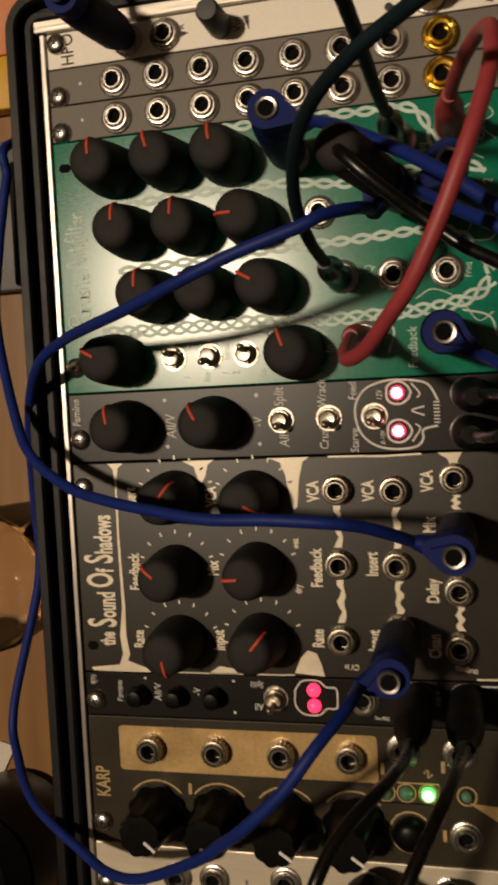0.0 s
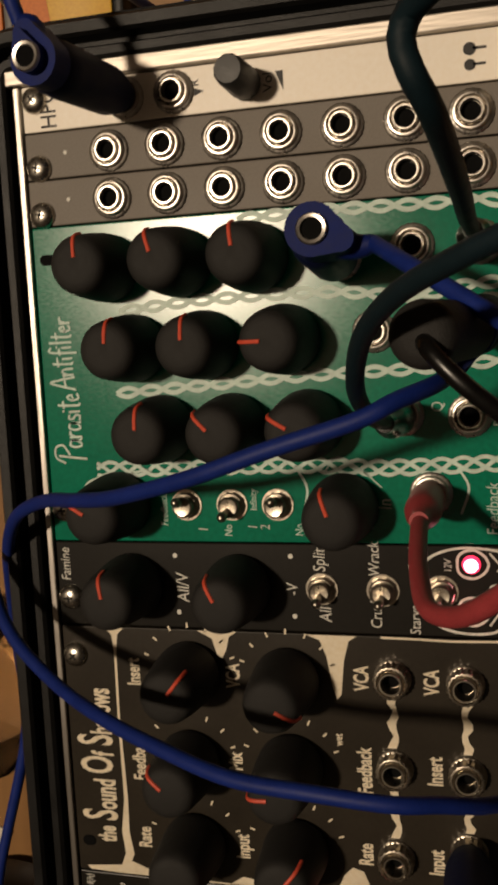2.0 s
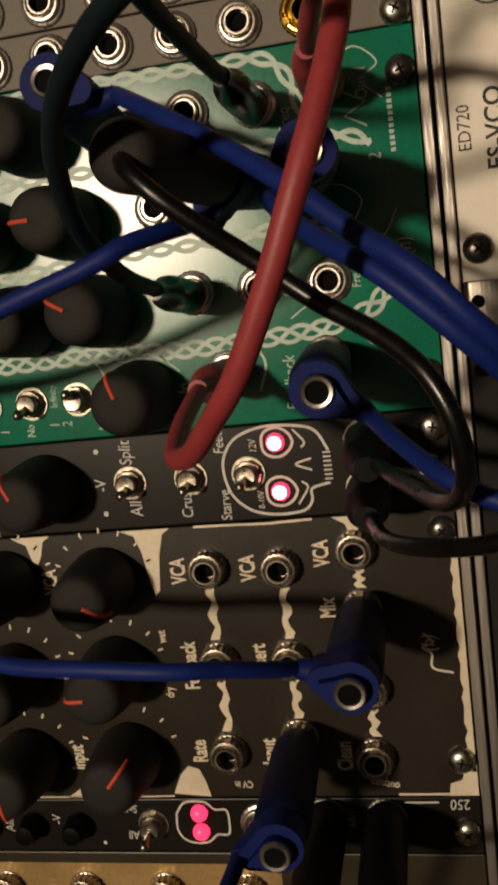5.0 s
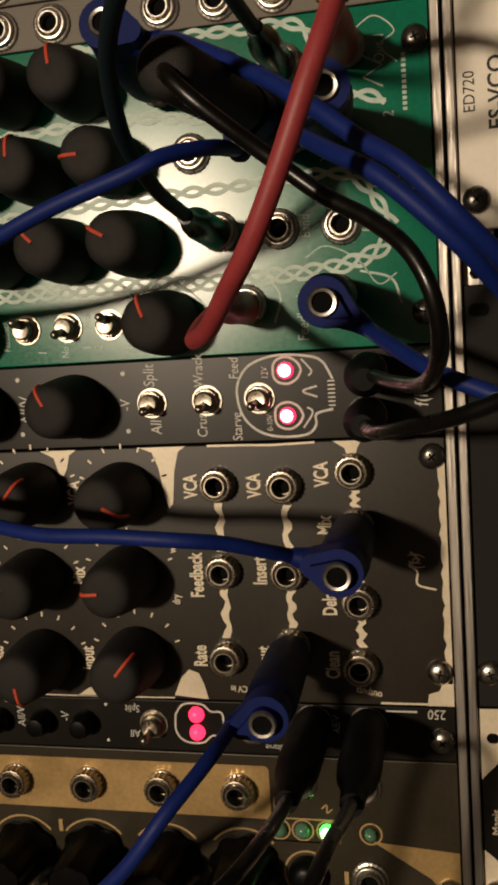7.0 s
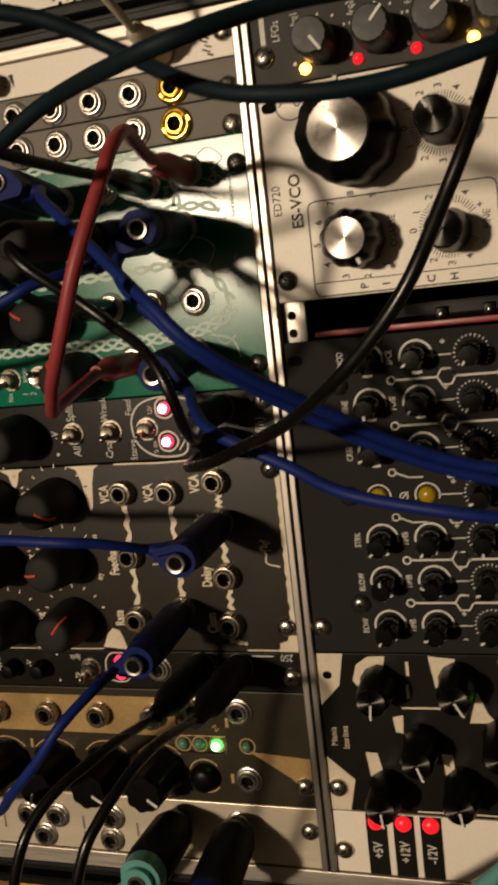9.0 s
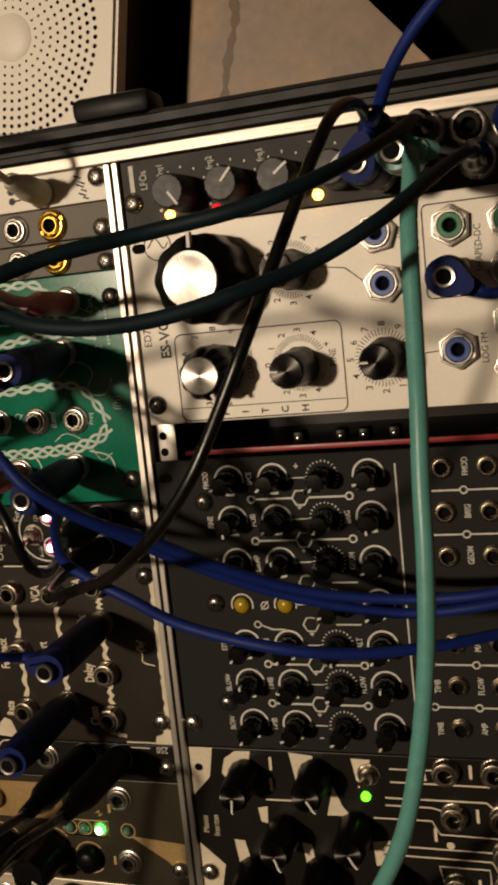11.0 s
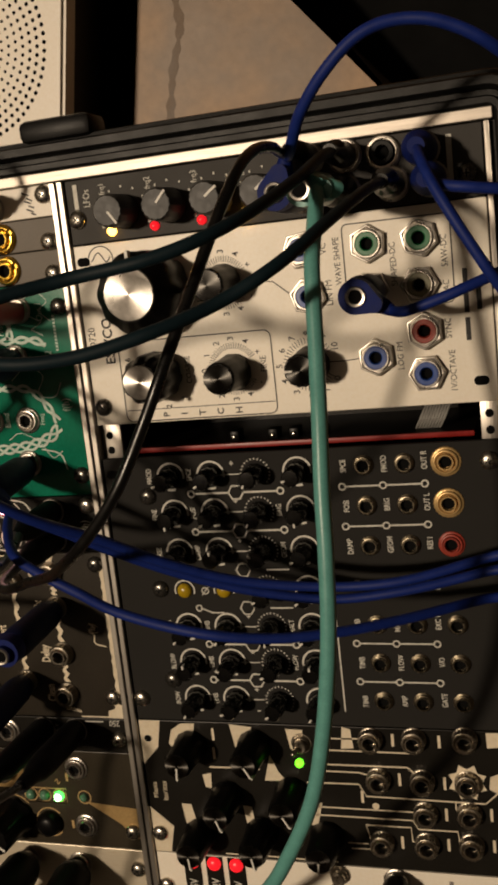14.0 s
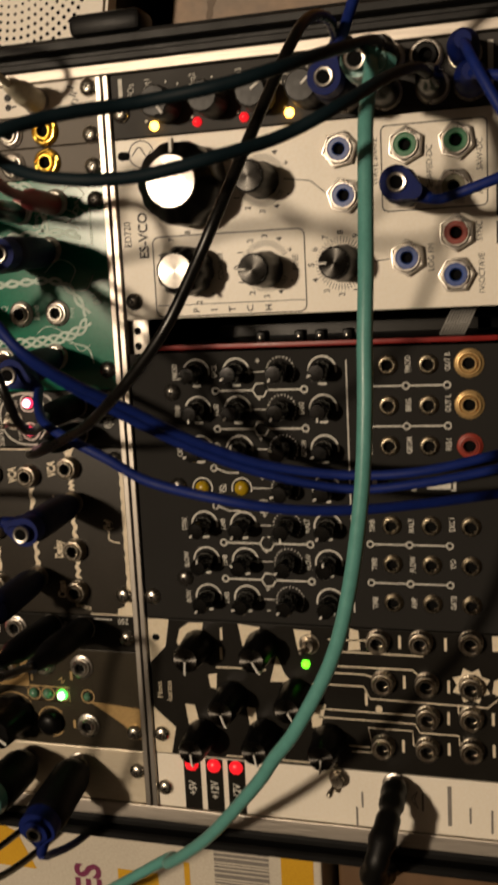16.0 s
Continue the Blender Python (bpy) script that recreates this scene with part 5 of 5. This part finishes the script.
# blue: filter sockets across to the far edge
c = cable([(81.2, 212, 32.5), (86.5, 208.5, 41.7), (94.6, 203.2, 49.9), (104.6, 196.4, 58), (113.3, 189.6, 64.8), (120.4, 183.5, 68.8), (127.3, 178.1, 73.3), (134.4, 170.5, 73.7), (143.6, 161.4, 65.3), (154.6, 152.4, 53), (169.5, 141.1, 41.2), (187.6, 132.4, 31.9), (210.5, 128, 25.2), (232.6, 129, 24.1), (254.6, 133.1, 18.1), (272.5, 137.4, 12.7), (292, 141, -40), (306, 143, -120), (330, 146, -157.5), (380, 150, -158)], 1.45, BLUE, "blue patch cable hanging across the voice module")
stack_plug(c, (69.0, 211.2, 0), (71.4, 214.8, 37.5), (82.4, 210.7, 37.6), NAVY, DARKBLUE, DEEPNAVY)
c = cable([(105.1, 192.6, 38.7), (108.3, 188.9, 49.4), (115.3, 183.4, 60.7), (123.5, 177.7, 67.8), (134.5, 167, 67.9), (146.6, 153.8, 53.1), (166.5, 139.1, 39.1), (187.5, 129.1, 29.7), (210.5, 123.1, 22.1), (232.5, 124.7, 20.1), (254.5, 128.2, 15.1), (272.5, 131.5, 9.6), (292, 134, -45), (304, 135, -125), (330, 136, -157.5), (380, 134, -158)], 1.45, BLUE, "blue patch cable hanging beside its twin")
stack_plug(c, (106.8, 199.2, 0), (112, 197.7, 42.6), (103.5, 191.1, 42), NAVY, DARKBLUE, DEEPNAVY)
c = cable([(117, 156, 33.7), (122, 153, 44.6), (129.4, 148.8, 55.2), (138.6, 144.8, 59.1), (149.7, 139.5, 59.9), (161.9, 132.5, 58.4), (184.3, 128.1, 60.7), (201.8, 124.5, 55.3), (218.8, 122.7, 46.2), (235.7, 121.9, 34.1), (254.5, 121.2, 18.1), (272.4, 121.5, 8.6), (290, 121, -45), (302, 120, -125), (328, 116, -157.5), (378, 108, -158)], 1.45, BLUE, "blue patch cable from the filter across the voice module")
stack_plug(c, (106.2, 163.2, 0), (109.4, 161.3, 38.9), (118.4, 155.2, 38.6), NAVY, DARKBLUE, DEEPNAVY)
# red loop on the filter
c = cable([(86.5, 162.2, 22.7), (86.9, 161.2, 29.5), (88.1, 158.4, 43.7), (90.8, 156, 58), (95.9, 157.6, 67.3), (101.5, 162.8, 76), (106.6, 168.6, 81.8), (111.8, 178.2, 84.6), (115.8, 187.4, 85.4), (118.9, 195.8, 83.6), (121.4, 204.9, 79.2), (121.9, 211.4, 74.2), (121.5, 215.8, 67.5), (119.2, 218.2, 57.1), (116, 217.6, 46), (113.4, 216.2, 35.2), (112, 215.5, 24.7)], 1.6, RED, "short red patch cable looping high over the filter")
straight_plug(c, (86.1, 162.3, 0), (86.5, 162.3, 25.4), RED, "red rubber plug", 3.6)
straight_plug(c, (110.4, 214.6, 0), (112, 215.4, 27.7), RED, "red rubber plug", 3.6)
# dark petrol arcs
c = cable([(81, 180.3, 23.4), (80.9, 183.2, 41.8), (81.3, 189, 58.1), (84.7, 196.5, 72.4), (90.5, 201.6, 83.5), (98.7, 205.1, 93.4), (106.8, 207.7, 100), (118.6, 210.4, 109.9), (132.6, 214.6, 115.3), (157.7, 215, 131.4), (172.7, 219.9, 122), (186.6, 222.6, 112.3), (202.7, 224.6, 109.9), (213.8, 228.1, 103.6), (220.4, 233.1, 89.3), (223.7, 239.7, 65.2), (224.1, 246.2, 39.2), (223.6, 249, 21.4)], 1.42, PETROL, "dark petrol patch cable arching between the rows")
straight_plug(c, (80.7, 178.7, 0), (81, 180.3, 25.4), BLACKCABLE, "slim black plug", 3.4)
straight_plug(c, (223.0, 249.6, 0), (223.7, 248.9, 25.3), BLACKCABLE, "slim black plug", 3.6)
c = cable([(97.3, 213.5, 23.9), (97.4, 213.7, 45.7), (97.9, 214.2, 68.3), (97.9, 215.6, 88.6), (97.1, 218.4, 102.1), (95.5, 221.6, 106.2), (94.7, 224.8, 105.8), (95.9, 227.1, 106.8), (98.4, 228, 109.9), (99.7, 231.8, 102.8), (105.1, 233.5, 104.9), (117.1, 232.3, 111.3), (129.2, 229.1, 108.3), (141.3, 222.3, 105.3), (159.3, 211.6, 116.5), (173.4, 207.8, 119.6), (187.7, 207.6, 117), (202.1, 210.6, 112.5), (213.8, 214.9, 102.7), (224.9, 221.1, 95.4), (232.5, 229.2, 77.1), (236.2, 235.8, 51), (236.6, 239.4, 23.2)], 1.42, PETROL, "dark petrol patch cable arching high between the rows")
straight_plug(c, (97.1, 212.6, 0), (97.4, 213.5, 27), BLACKCABLE, "slim black plug", 3.4)
straight_plug(c, (236.0, 240.0, 0), (236.6, 239.3, 26.2), BLACKCABLE, "slim black plug", 4.0)
# black: stacked plug to the distortion socket
c = cable([(92.2, 196.5, 67.2), (93.3, 194.9, 71.8), (96.9, 191, 73.3), (101.8, 186.6, 72.3), (108.5, 181.1, 70.2), (115.3, 175.6, 70.5), (122.4, 171.1, 73.7), (127.7, 166.1, 76.9), (130.7, 159.3, 77.5), (130.9, 151.9, 73.1), (128.1, 147.4, 61.7), (123, 146.6, 46.4), (116.9, 147.3, 30.5)], 1.3, BLACKCABLE, "black patch cable stacked on a blue plug")
straight_plug(c, (96.6, 196.7, 37.1), (92.1, 196.7, 70.3), RUBBER, "matt black stacked plug", 4.8, False, True)
straight_plug(c, (112.4, 147.0, 0), (115.1, 146.7, 30.5), PLUGBLACK, "matt black plug", 4.3)
c = cable([(114.1, 137.7, 24.5), (118, 137.9, 42.3), (124.4, 139.9, 56), (133.4, 142.6, 66.2), (143.6, 146.8, 72.9), (157.1, 152.7, 85.4), (169.6, 160.6, 96.5), (178.5, 168.4, 100.4), (186.4, 177.9, 101.7), (193.1, 190.9, 99.5), (198.9, 203.4, 97.3), (208.2, 229.4, 84.5), (211.4, 238.1, 79.4), (213.1, 243.7, 73.4), (214.5, 247.2, 65.3), (215.7, 248.4, 55.3), (214.8, 248.2, 43.3), (212.3, 249.6, 21.5)], 1.35, BLACKCABLE, "long glossy black patch cable crossing to the slow oscillator")
straight_plug(c, (112.0, 137.2, 0), (114.1, 137.8, 28.4), PLUGBLACK, "matt black plug", 4.3)
straight_plug(c, (212.0, 250.0, 0), (212.3, 249.6, 25.5), PLUGBLACK, "matt black plug", 4.4)
# two black cables from the small distortion module over the case edge
for b, mid in (((96.2, 66.4), 0.0), ((108.8, 66.2), 1.0)):
    dx = 12.4 * mid
    c = cable([(98.0 + dx, 68.4, 40), (98.8 + dx * 0.94, 71.0, 52), (98.6 + dx * 0.9, 73.0, 64), (96.4 + dx, 72.6, 74), (92.0 + dx * 1.2, 70.0, 81), (88.0 + dx * 1.3, 65.6, 86), (84.8 + dx * 1.3, 59.0, 90), (81.0 + dx * 1.3, 46, 91), (77 + dx * 1.3, 30, 86), (73 + dx * 1.3, 12, 74), (69 + dx * 1.3, -6, 52), (66 + dx * 1.3, -22, 12), (64 + dx * 1.3, -34, -50), (60 + dx * 1.4, -46, -112), (52 + dx * 1.4, -70, -157.6), (40 + dx, -84, -158.2)], 1.35, BLACKCABLE, "glossy black patch cable running over the case edge")
    straight_plug(c, (*b, 0), (98.0 + dx, 68.4, 42), PLUGBLACK, "matt black plug", 4.6, False)
# stacking plugs in the silver module
c = cable([(74.7, 9.2, 33.8), (68.6, 1.1, 31), (63.4, -8.6, 14.4), (59.3, -20.6, -31.2), (55.2, -34.5, -100.8), (49.2, -51.7, -157.6), (18.9, -71.6, -159)], 1.8, TEAL, "turquoise patch cable plugged into the silver module")
stack_plug(c, (81.8, 13.2, 0), (83.5, 14.6, 37.5), (73.7, 7.2, 38.9), TEAL, "black plug with turquoise head", PLUGBLACK, 1.4)
c = cable([(102.1, -3.8, 32.3), (100.9, -9.2, 23.1), (100.9, -17.7, -3), (98.2, -27.9, -61.8), (95.7, -44.3, -109), (88.6, -69.4, -110), (78.1, -107.9, -111.3)], 1.45, BLUE, "blue patch cable plugged into the silver module")
stack_plug(c, (102.6, 13.2, 0), (103.3, 7.1, 38), (102.4, -6.5, 37.2), NAVY, "black plug with blue head", PLUGBLACK, 1.4)
# turquoise cable down the second row
c = cable([(225.7, 238, 56.2), (226.8, 234.6, 62.1), (226.7, 227.5, 67.2), (226.6, 220, 72.2), (226.9, 200.8, 77.5), (227.2, 186.6, 82), (227, 171.6, 85.2), (226.9, 155.6, 87.4), (225.7, 136.9, 88.1), (222.1, 114.3, 87.2), (216.7, 94.9, 85.7), (206.6, 75.1, 82.7), (198.6, 63.1, 77), (191.8, 52.2, 71.2), (174.5, 28.7, 57.6), (162.2, 14.3, 47.1), (149.9, 1.4, 35.8), (148, -1.3, 28.4), (126.2, -19.3, 19), (99.8, -42, 5.5), (61.1, -77.8, -14), (58.4, -100.6, -62.9), (27.6, -127.7, -110.1), (-0.2, -150, -107.1)], 1.85, TEAL, "long turquoise patch cable hanging over the second row")
stack_plug(c, (222.4, 239, 25.3), (222.6, 237.5, 60.2), (232.8, 236.3, 60.1), TEAL, "turquoise stacking plug", None, 0.85)
straight_plug(c, (222.0, 239.6, 0), (222.4, 238.9, 27.3), GLOSSBLACK, "black adapter plug under the turquoise one", 4.6)
# blue cables at the slow oscillator and the cream oscillator
c = cable([(212.9, 249.1, 29.4), (217, 247.6, 43.3), (222.6, 255.2, 52.2), (230, 262.9, 56.6), (238.8, 269.4, 57.6), (248, 271.4, 56.7), (258.2, 269.1, 55.7), (269.3, 262.2, 50.7), (282, 250, 30), (294, 236, -20), (304, 222, -100), (316, 206, -156), (340, 196, -158.4)], 1.45, BLUE, "blue patch cable arching over the rim of the case")
stack_plug(c, (209.6, 240.0, 0), (209.8, 239.4, 34), (213.4, 250.4, 33.4), NAVY, DARKBLUE, DEEPNAVY)
c = cable([(246.1, 247.1, 21.2), (247.4, 243.7, 29.1), (250.9, 236, 35), (258, 222.8, 37.4), (266, 208.7, 33.8), (276.8, 191.1, 14.3), (290, 170, -50), (302, 152, -130), (318, 132, -158)], 1.45, BLUE, "blue patch cable from the slow oscillator")
straight_plug(c, (245.2, 248.4, 0), (246.1, 247.2, 24.1), NAVY, "blue moulded plug", 4.6)
c = cable([(247.9, 238.5, 23.1), (252.9, 236.1, 31), (261, 234.4, 32.3), (271, 232.7, 24.9), (284, 230, -14), (298, 226, -90), (312, 220, -157), (340, 214, -158.4)], 1.45, BLUE, "blue patch cable leaving the slow oscillator sideways")
straight_plug(c, (247.0, 240.0, 0), (248, 238.7, 25.1), NAVY, "blue moulded plug", 4.6)
c = cable([(237.2, 205.7, 28.3), (240.7, 205.4, 31.3), (248.8, 207.5, 33.2), (258.9, 210.8, 31.5), (270.9, 215, 21.3), (284, 219, -18), (298, 218, -96), (312, 214, -158)], 1.45, BLUE, "blue patch cable from the cream oscillator")
stack_plug(c, (227.6, 210.6, 0), (228.6, 210.4, 33.4), (238.7, 205.2, 33.3), NAVY, DARKBLUE, DEEPNAVY)
# grey headphone lead
c = thing("headphone_lead", 106.9, 248.2, 0, "pale grey headphone lead with a moulded plug", "cable")
part("plug", lathe(bmesh.new(), [(2.6, 0.4), (3.9, 1.0), (3.9, 10), (3.5, 12), (3.0, 13), (2.7, 18), (1.6, 20), (0, 20)], 28, m=frame_of((106.9, 248.2, 0), (107.6, 250.4, 20), (120, 250, 20))), GREYCABLE, c)
part("cord", tube(bmesh.new(), spline([(107.8, 249.9, 19.4), (107.8, 253.4, 31), (104.6, 259.7, 43.7), (94, 266, 58), (78, 270, 64), (54, 272, 58), (26, 274, 36), (-4, 276, 0), (-26.4, 284.5, -83.2), (-36.8, 295.2, -153.8), (-51.9, 318.3, -158.7)], 2), 1.15), GREYCABLE, c)
# black wrapped lead over the lower rim
c = thing("taped_lead", 219.4, 16.4, 0, "black tape-wrapped lead plugged into the power module", "cable")
way = spline([(219.6, 16.7, 3.2), (219.4, 14.7, 19.3), (217.4, 8, 29.3), (215.1, -1.9, 25), (215.8, -10.7, 8.6), (219.4, -19.2, -17.5)], 1.2)
part("wrapped_plug", tube(bmesh.new(), way, lambda u: 4.0 + 0.4 * math.sin(31 * u) + 0.25 * math.sin(77 * u), 16), CASEBLACK, c)
for k in (-1, 1):
    part("wire", tube(bmesh.new(), spline([(219.6 + k, -19, -14), (222 + 2 * k, -30, -50), (221 + 3 * k, -42, -100), (224 + 4 * k, -60, -157.6), (232, -100, -158)], 3), 1.3), BLACKCABLE, c)

# ---- clutter round the case ----
# small speaker lying face up beside the case
s = thing("speaker", 67, 315, -160, "small speaker with white perforated front and black sides, lying face up", "speaker")
turned = Matrix.Translation((67, 315, 0)) @ Matrix.Rotation(radians(-9.6), 4, "Z")
part("front_plate", prism(bmesh.new(), rounded(-42.6, -36, 42.6, 112, 5), -74, -65, 1.5, m=turned), WHITE, s, "white plastic front", 12)
part("cabinet", prism(bmesh.new(), rounded(-40.0, -33, 40.4, 110, 5), -159.8, -74.1, 0.5, m=turned), CASEBLACK, s, "black cabinet")
# front is not pierced: near-black discs paint the darkness of the holes
bm = bmesh.new()
for ring in range(9):
    rad = 10.5 + ring * 3.0
    n = int(2 * math.pi * rad / 3.1)
    for i in range(n):
        a = 2 * math.pi * (i + 0.5 * (ring % 2)) / n
        lathe(bm, [(0, -64.94), (0.45 + 0.045 * ring, -64.94), (0.5 + 0.045 * ring, -64.97)], 8, m=turned @ Matrix.Translation((rad * math.cos(a), rad * math.sin(a), 0)))
tagged(part("grille_hole", bm, DEEPSHADE, s), kind="stuff")
part("dome", lathe(bmesh.new(), [(8.6, -64.98), (7.4, -64.4), (4, -64.0), (0, -63.9)], 30, m=turned), WHITE, s)
b = thing("wooden_board", 150, 330, -160, "worn beige wooden box top with a brown streak", "box")
part("top", prism(bmesh.new(), [(115, 274), (228.7, 274), (122.8, 400), (137, 400)], -112, -105, 0.8), BOARD, b, "worn beige top", 12)
# wooden body coloured case black, to paint its side away from the lamp as shaded
part("body", prism(bmesh.new(), [(117, 276), (225.0, 276), (122.5, 398), (139, 398)], -159.8, -112.1, 0.5), CASEBLACK, b)
streak = spline([(x, y, 0) for x, y in [(136, 398), (141, 372), (139.5, 348), (141.9, 325.7), (142.0, 317.2), (136.9, 300.9), (132.7, 278.6)]], 2.0)
wide = [1.0 + 0.9 * abs(math.sin(0.37 * i)) + 0.5 * math.sin(1.9 * i) for i in range(len(streak))]
Print(-104.9).poly([(q.x + w, q.y) for q, w in zip(streak, wide)] + [(q.x - w, q.y) for q, w in reversed(list(zip(streak, wide)))]).to("stain", STAIN, b, "brown streak along the board")
b = thing("wooden_box", 330, 420, -160, "dark brown wooden box beyond the case", "box")
part("body", block(bmesh.new(), 300, 352, -159.8, 430, 470, -120, 3), WOOD, b)
part("lid", block(bmesh.new(), 299, 351, -119.9, 431, 471, -114, 1.5), WOOD, b)
# added near-black sheet and lip: they paint the shade lying on the table here
b = thing("shade_sheet", 330, 310, -160, "near-black sheet standing in for shade beside the wooden box", "tray")
part("base", prism(bmesh.new(), [(237, 270), (460, 270), (460, 346), (173, 346)], -159.8, -155, 0.5), DEEPSHADE, b)
part("lip", block(bmesh.new(), 176, 346.1, -159.8, 460, 349, -146, 0.5), DEEPSHADE, b)
# books and papers on the other side
b = thing("book", -130, 310, -160, "orange and yellow paperback book on the table", "book")
part("cover", block(bmesh.new(), -190, 308, -159.8, -84, 430, -150, 1), ORANGE, b, "orange cover")
part("spine", block(bmesh.new(), -83.8, 284, -159.8, -80, 430, -150.5, 1), GREYCARD, b)
part("band", block(bmesh.new(), -190, 284, -159.8, -84, 307.8, -150, 1), YELLOW, b, "yellow cover band")
b = thing("book", -55, 350, -160, "yellow paperback book with an orange corner and black spine", "book")
part("cover", block(bmesh.new(), -78, 302, -159.8, -37, 430, -146, 1), YELLOW, b, "yellow cover")
part("spine", block(bmesh.new(), -36.9, 302, -159.8, -32, 430, -145, 1.5), CASEBLACK, b, "black spine")
Print(-145.9).poly([(-77, 303), (-60, 303), (-64, 330), (-58, 429), (-77, 429)]).to("printed_panel", ORANGE, b, "orange printed panel")
b = thing("magazine", -140, 264, -160, "dark grey magazine on the table", "magazine")
part("cover", block(bmesh.new(), -200, 202.1, -159.8, -88.8, 269.8, -150, 1), GREYCARD, b)
pr = Print(-149.8)
for i in range(4):
    pr.rect(-104.8, 212.1 + i * 8, -98.8, 217.1 + i * 8)
pr.to("printed_lettering", DIMPRINT, b)
b = thing("paper_sheet", -140, -10, -160, "creased white paper sheet on the table", "paper")
part("sheet", prism(bmesh.new(), [(-190, 4.9), (-114.7, -16.3), (-125.2, -36.1), (-190, -40.5)], -159.8, -158.6, 0.2), PAPER, b)
b = thing("drinking_glass", -70, 84, -160, "empty clear glass tumbler with facets on the wooden table", "glass")
bm = lathe(bmesh.new(), [(22.6, -150.6), (23.6, -150.4), (27.5, -62), (27.0, -60.8), (26.2, -60.8), (25.8, -62), (22.0, -149.8), (22.6, -150.6)], 64, 10, 0.03, Matrix.Translation((-70, 84, 0)))
part("base", lathe(bmesh.new(), [(0, -159.8), (22, -159.8), (23.2, -158.5), (23.5, -151.2), (22.4, -150.8), (0, -150.8)], 64, m=Matrix.Translation((-70, 84, 0))), GLASS, b, "thick glass foot", 50).visible_shadow = False
part("tumbler", bm, GLASS, b, "clear faceted glass", 50).visible_shadow = False
b = thing("black_jar", -112, -58, -160, "glossy black round jar beside the case", "jar")
part("body", lathe(bmesh.new(), [(0, -159.8), (26, -159.8), (30, -154), (31, -130), (28, -114), (0, -114)], 48, m=Matrix.Translation((-112, -56, 0))), GLOSSBLACK, b)
part("lid", lathe(bmesh.new(), [(27, -113.9), (28, -111), (20, -103), (0, -100)], 48, m=Matrix.Translation((-112, -56, 0))), GLOSSBLACK, b)
# carton under the lower rim
b = thing("carton", 90, -150, -160, "white and yellow printed carton with a barcode", "carton")
part("body", block(bmesh.new(), -70, -260, -159.8, 168, -36, -109, 1.2), PAPER, b, "", 12)
pr = Print(-108.9)
pr.poly([(-69, -60), (6, -90), (16, -110), (-69, -110)]).cut("yellow_corner", YELLOW, b, "yellow printed corner")
pr.rect(148, -258, 164, -38).cut("yellow_edge", YELLOW, b, "yellow printed edge")
pr.rect(62, -128, 84, -104).cut("yellow_block", YELLOW, b, "yellow printed block")
pr.rect(98, -130, 101, -96).to("yellow_bar", YELLOW, b, "yellow printed bar")
pr = Print(-108.88)
pr.text("ES", 46, -112, 20, 0.9, thick=0.6)
pr.to("purple_lettering", PURPLE, b)
pr = Print(-108.86)
y = -112.0
for i in range(15):
    w = 0.6 + 1.5 * ((i * 7) % 4) / 3
    pr.rect(114, y, 142, y + w)
    y += w + 0.8
pr.to("barcode", DIMPRINT, b)
b = thing("cardboard_box", 240, -130, -160, "brown cardboard box beyond the carton", "box")
part("body", block(bmesh.new(), 174, -230, -159.8, 330, -44, -118, 2), WOOD, b)
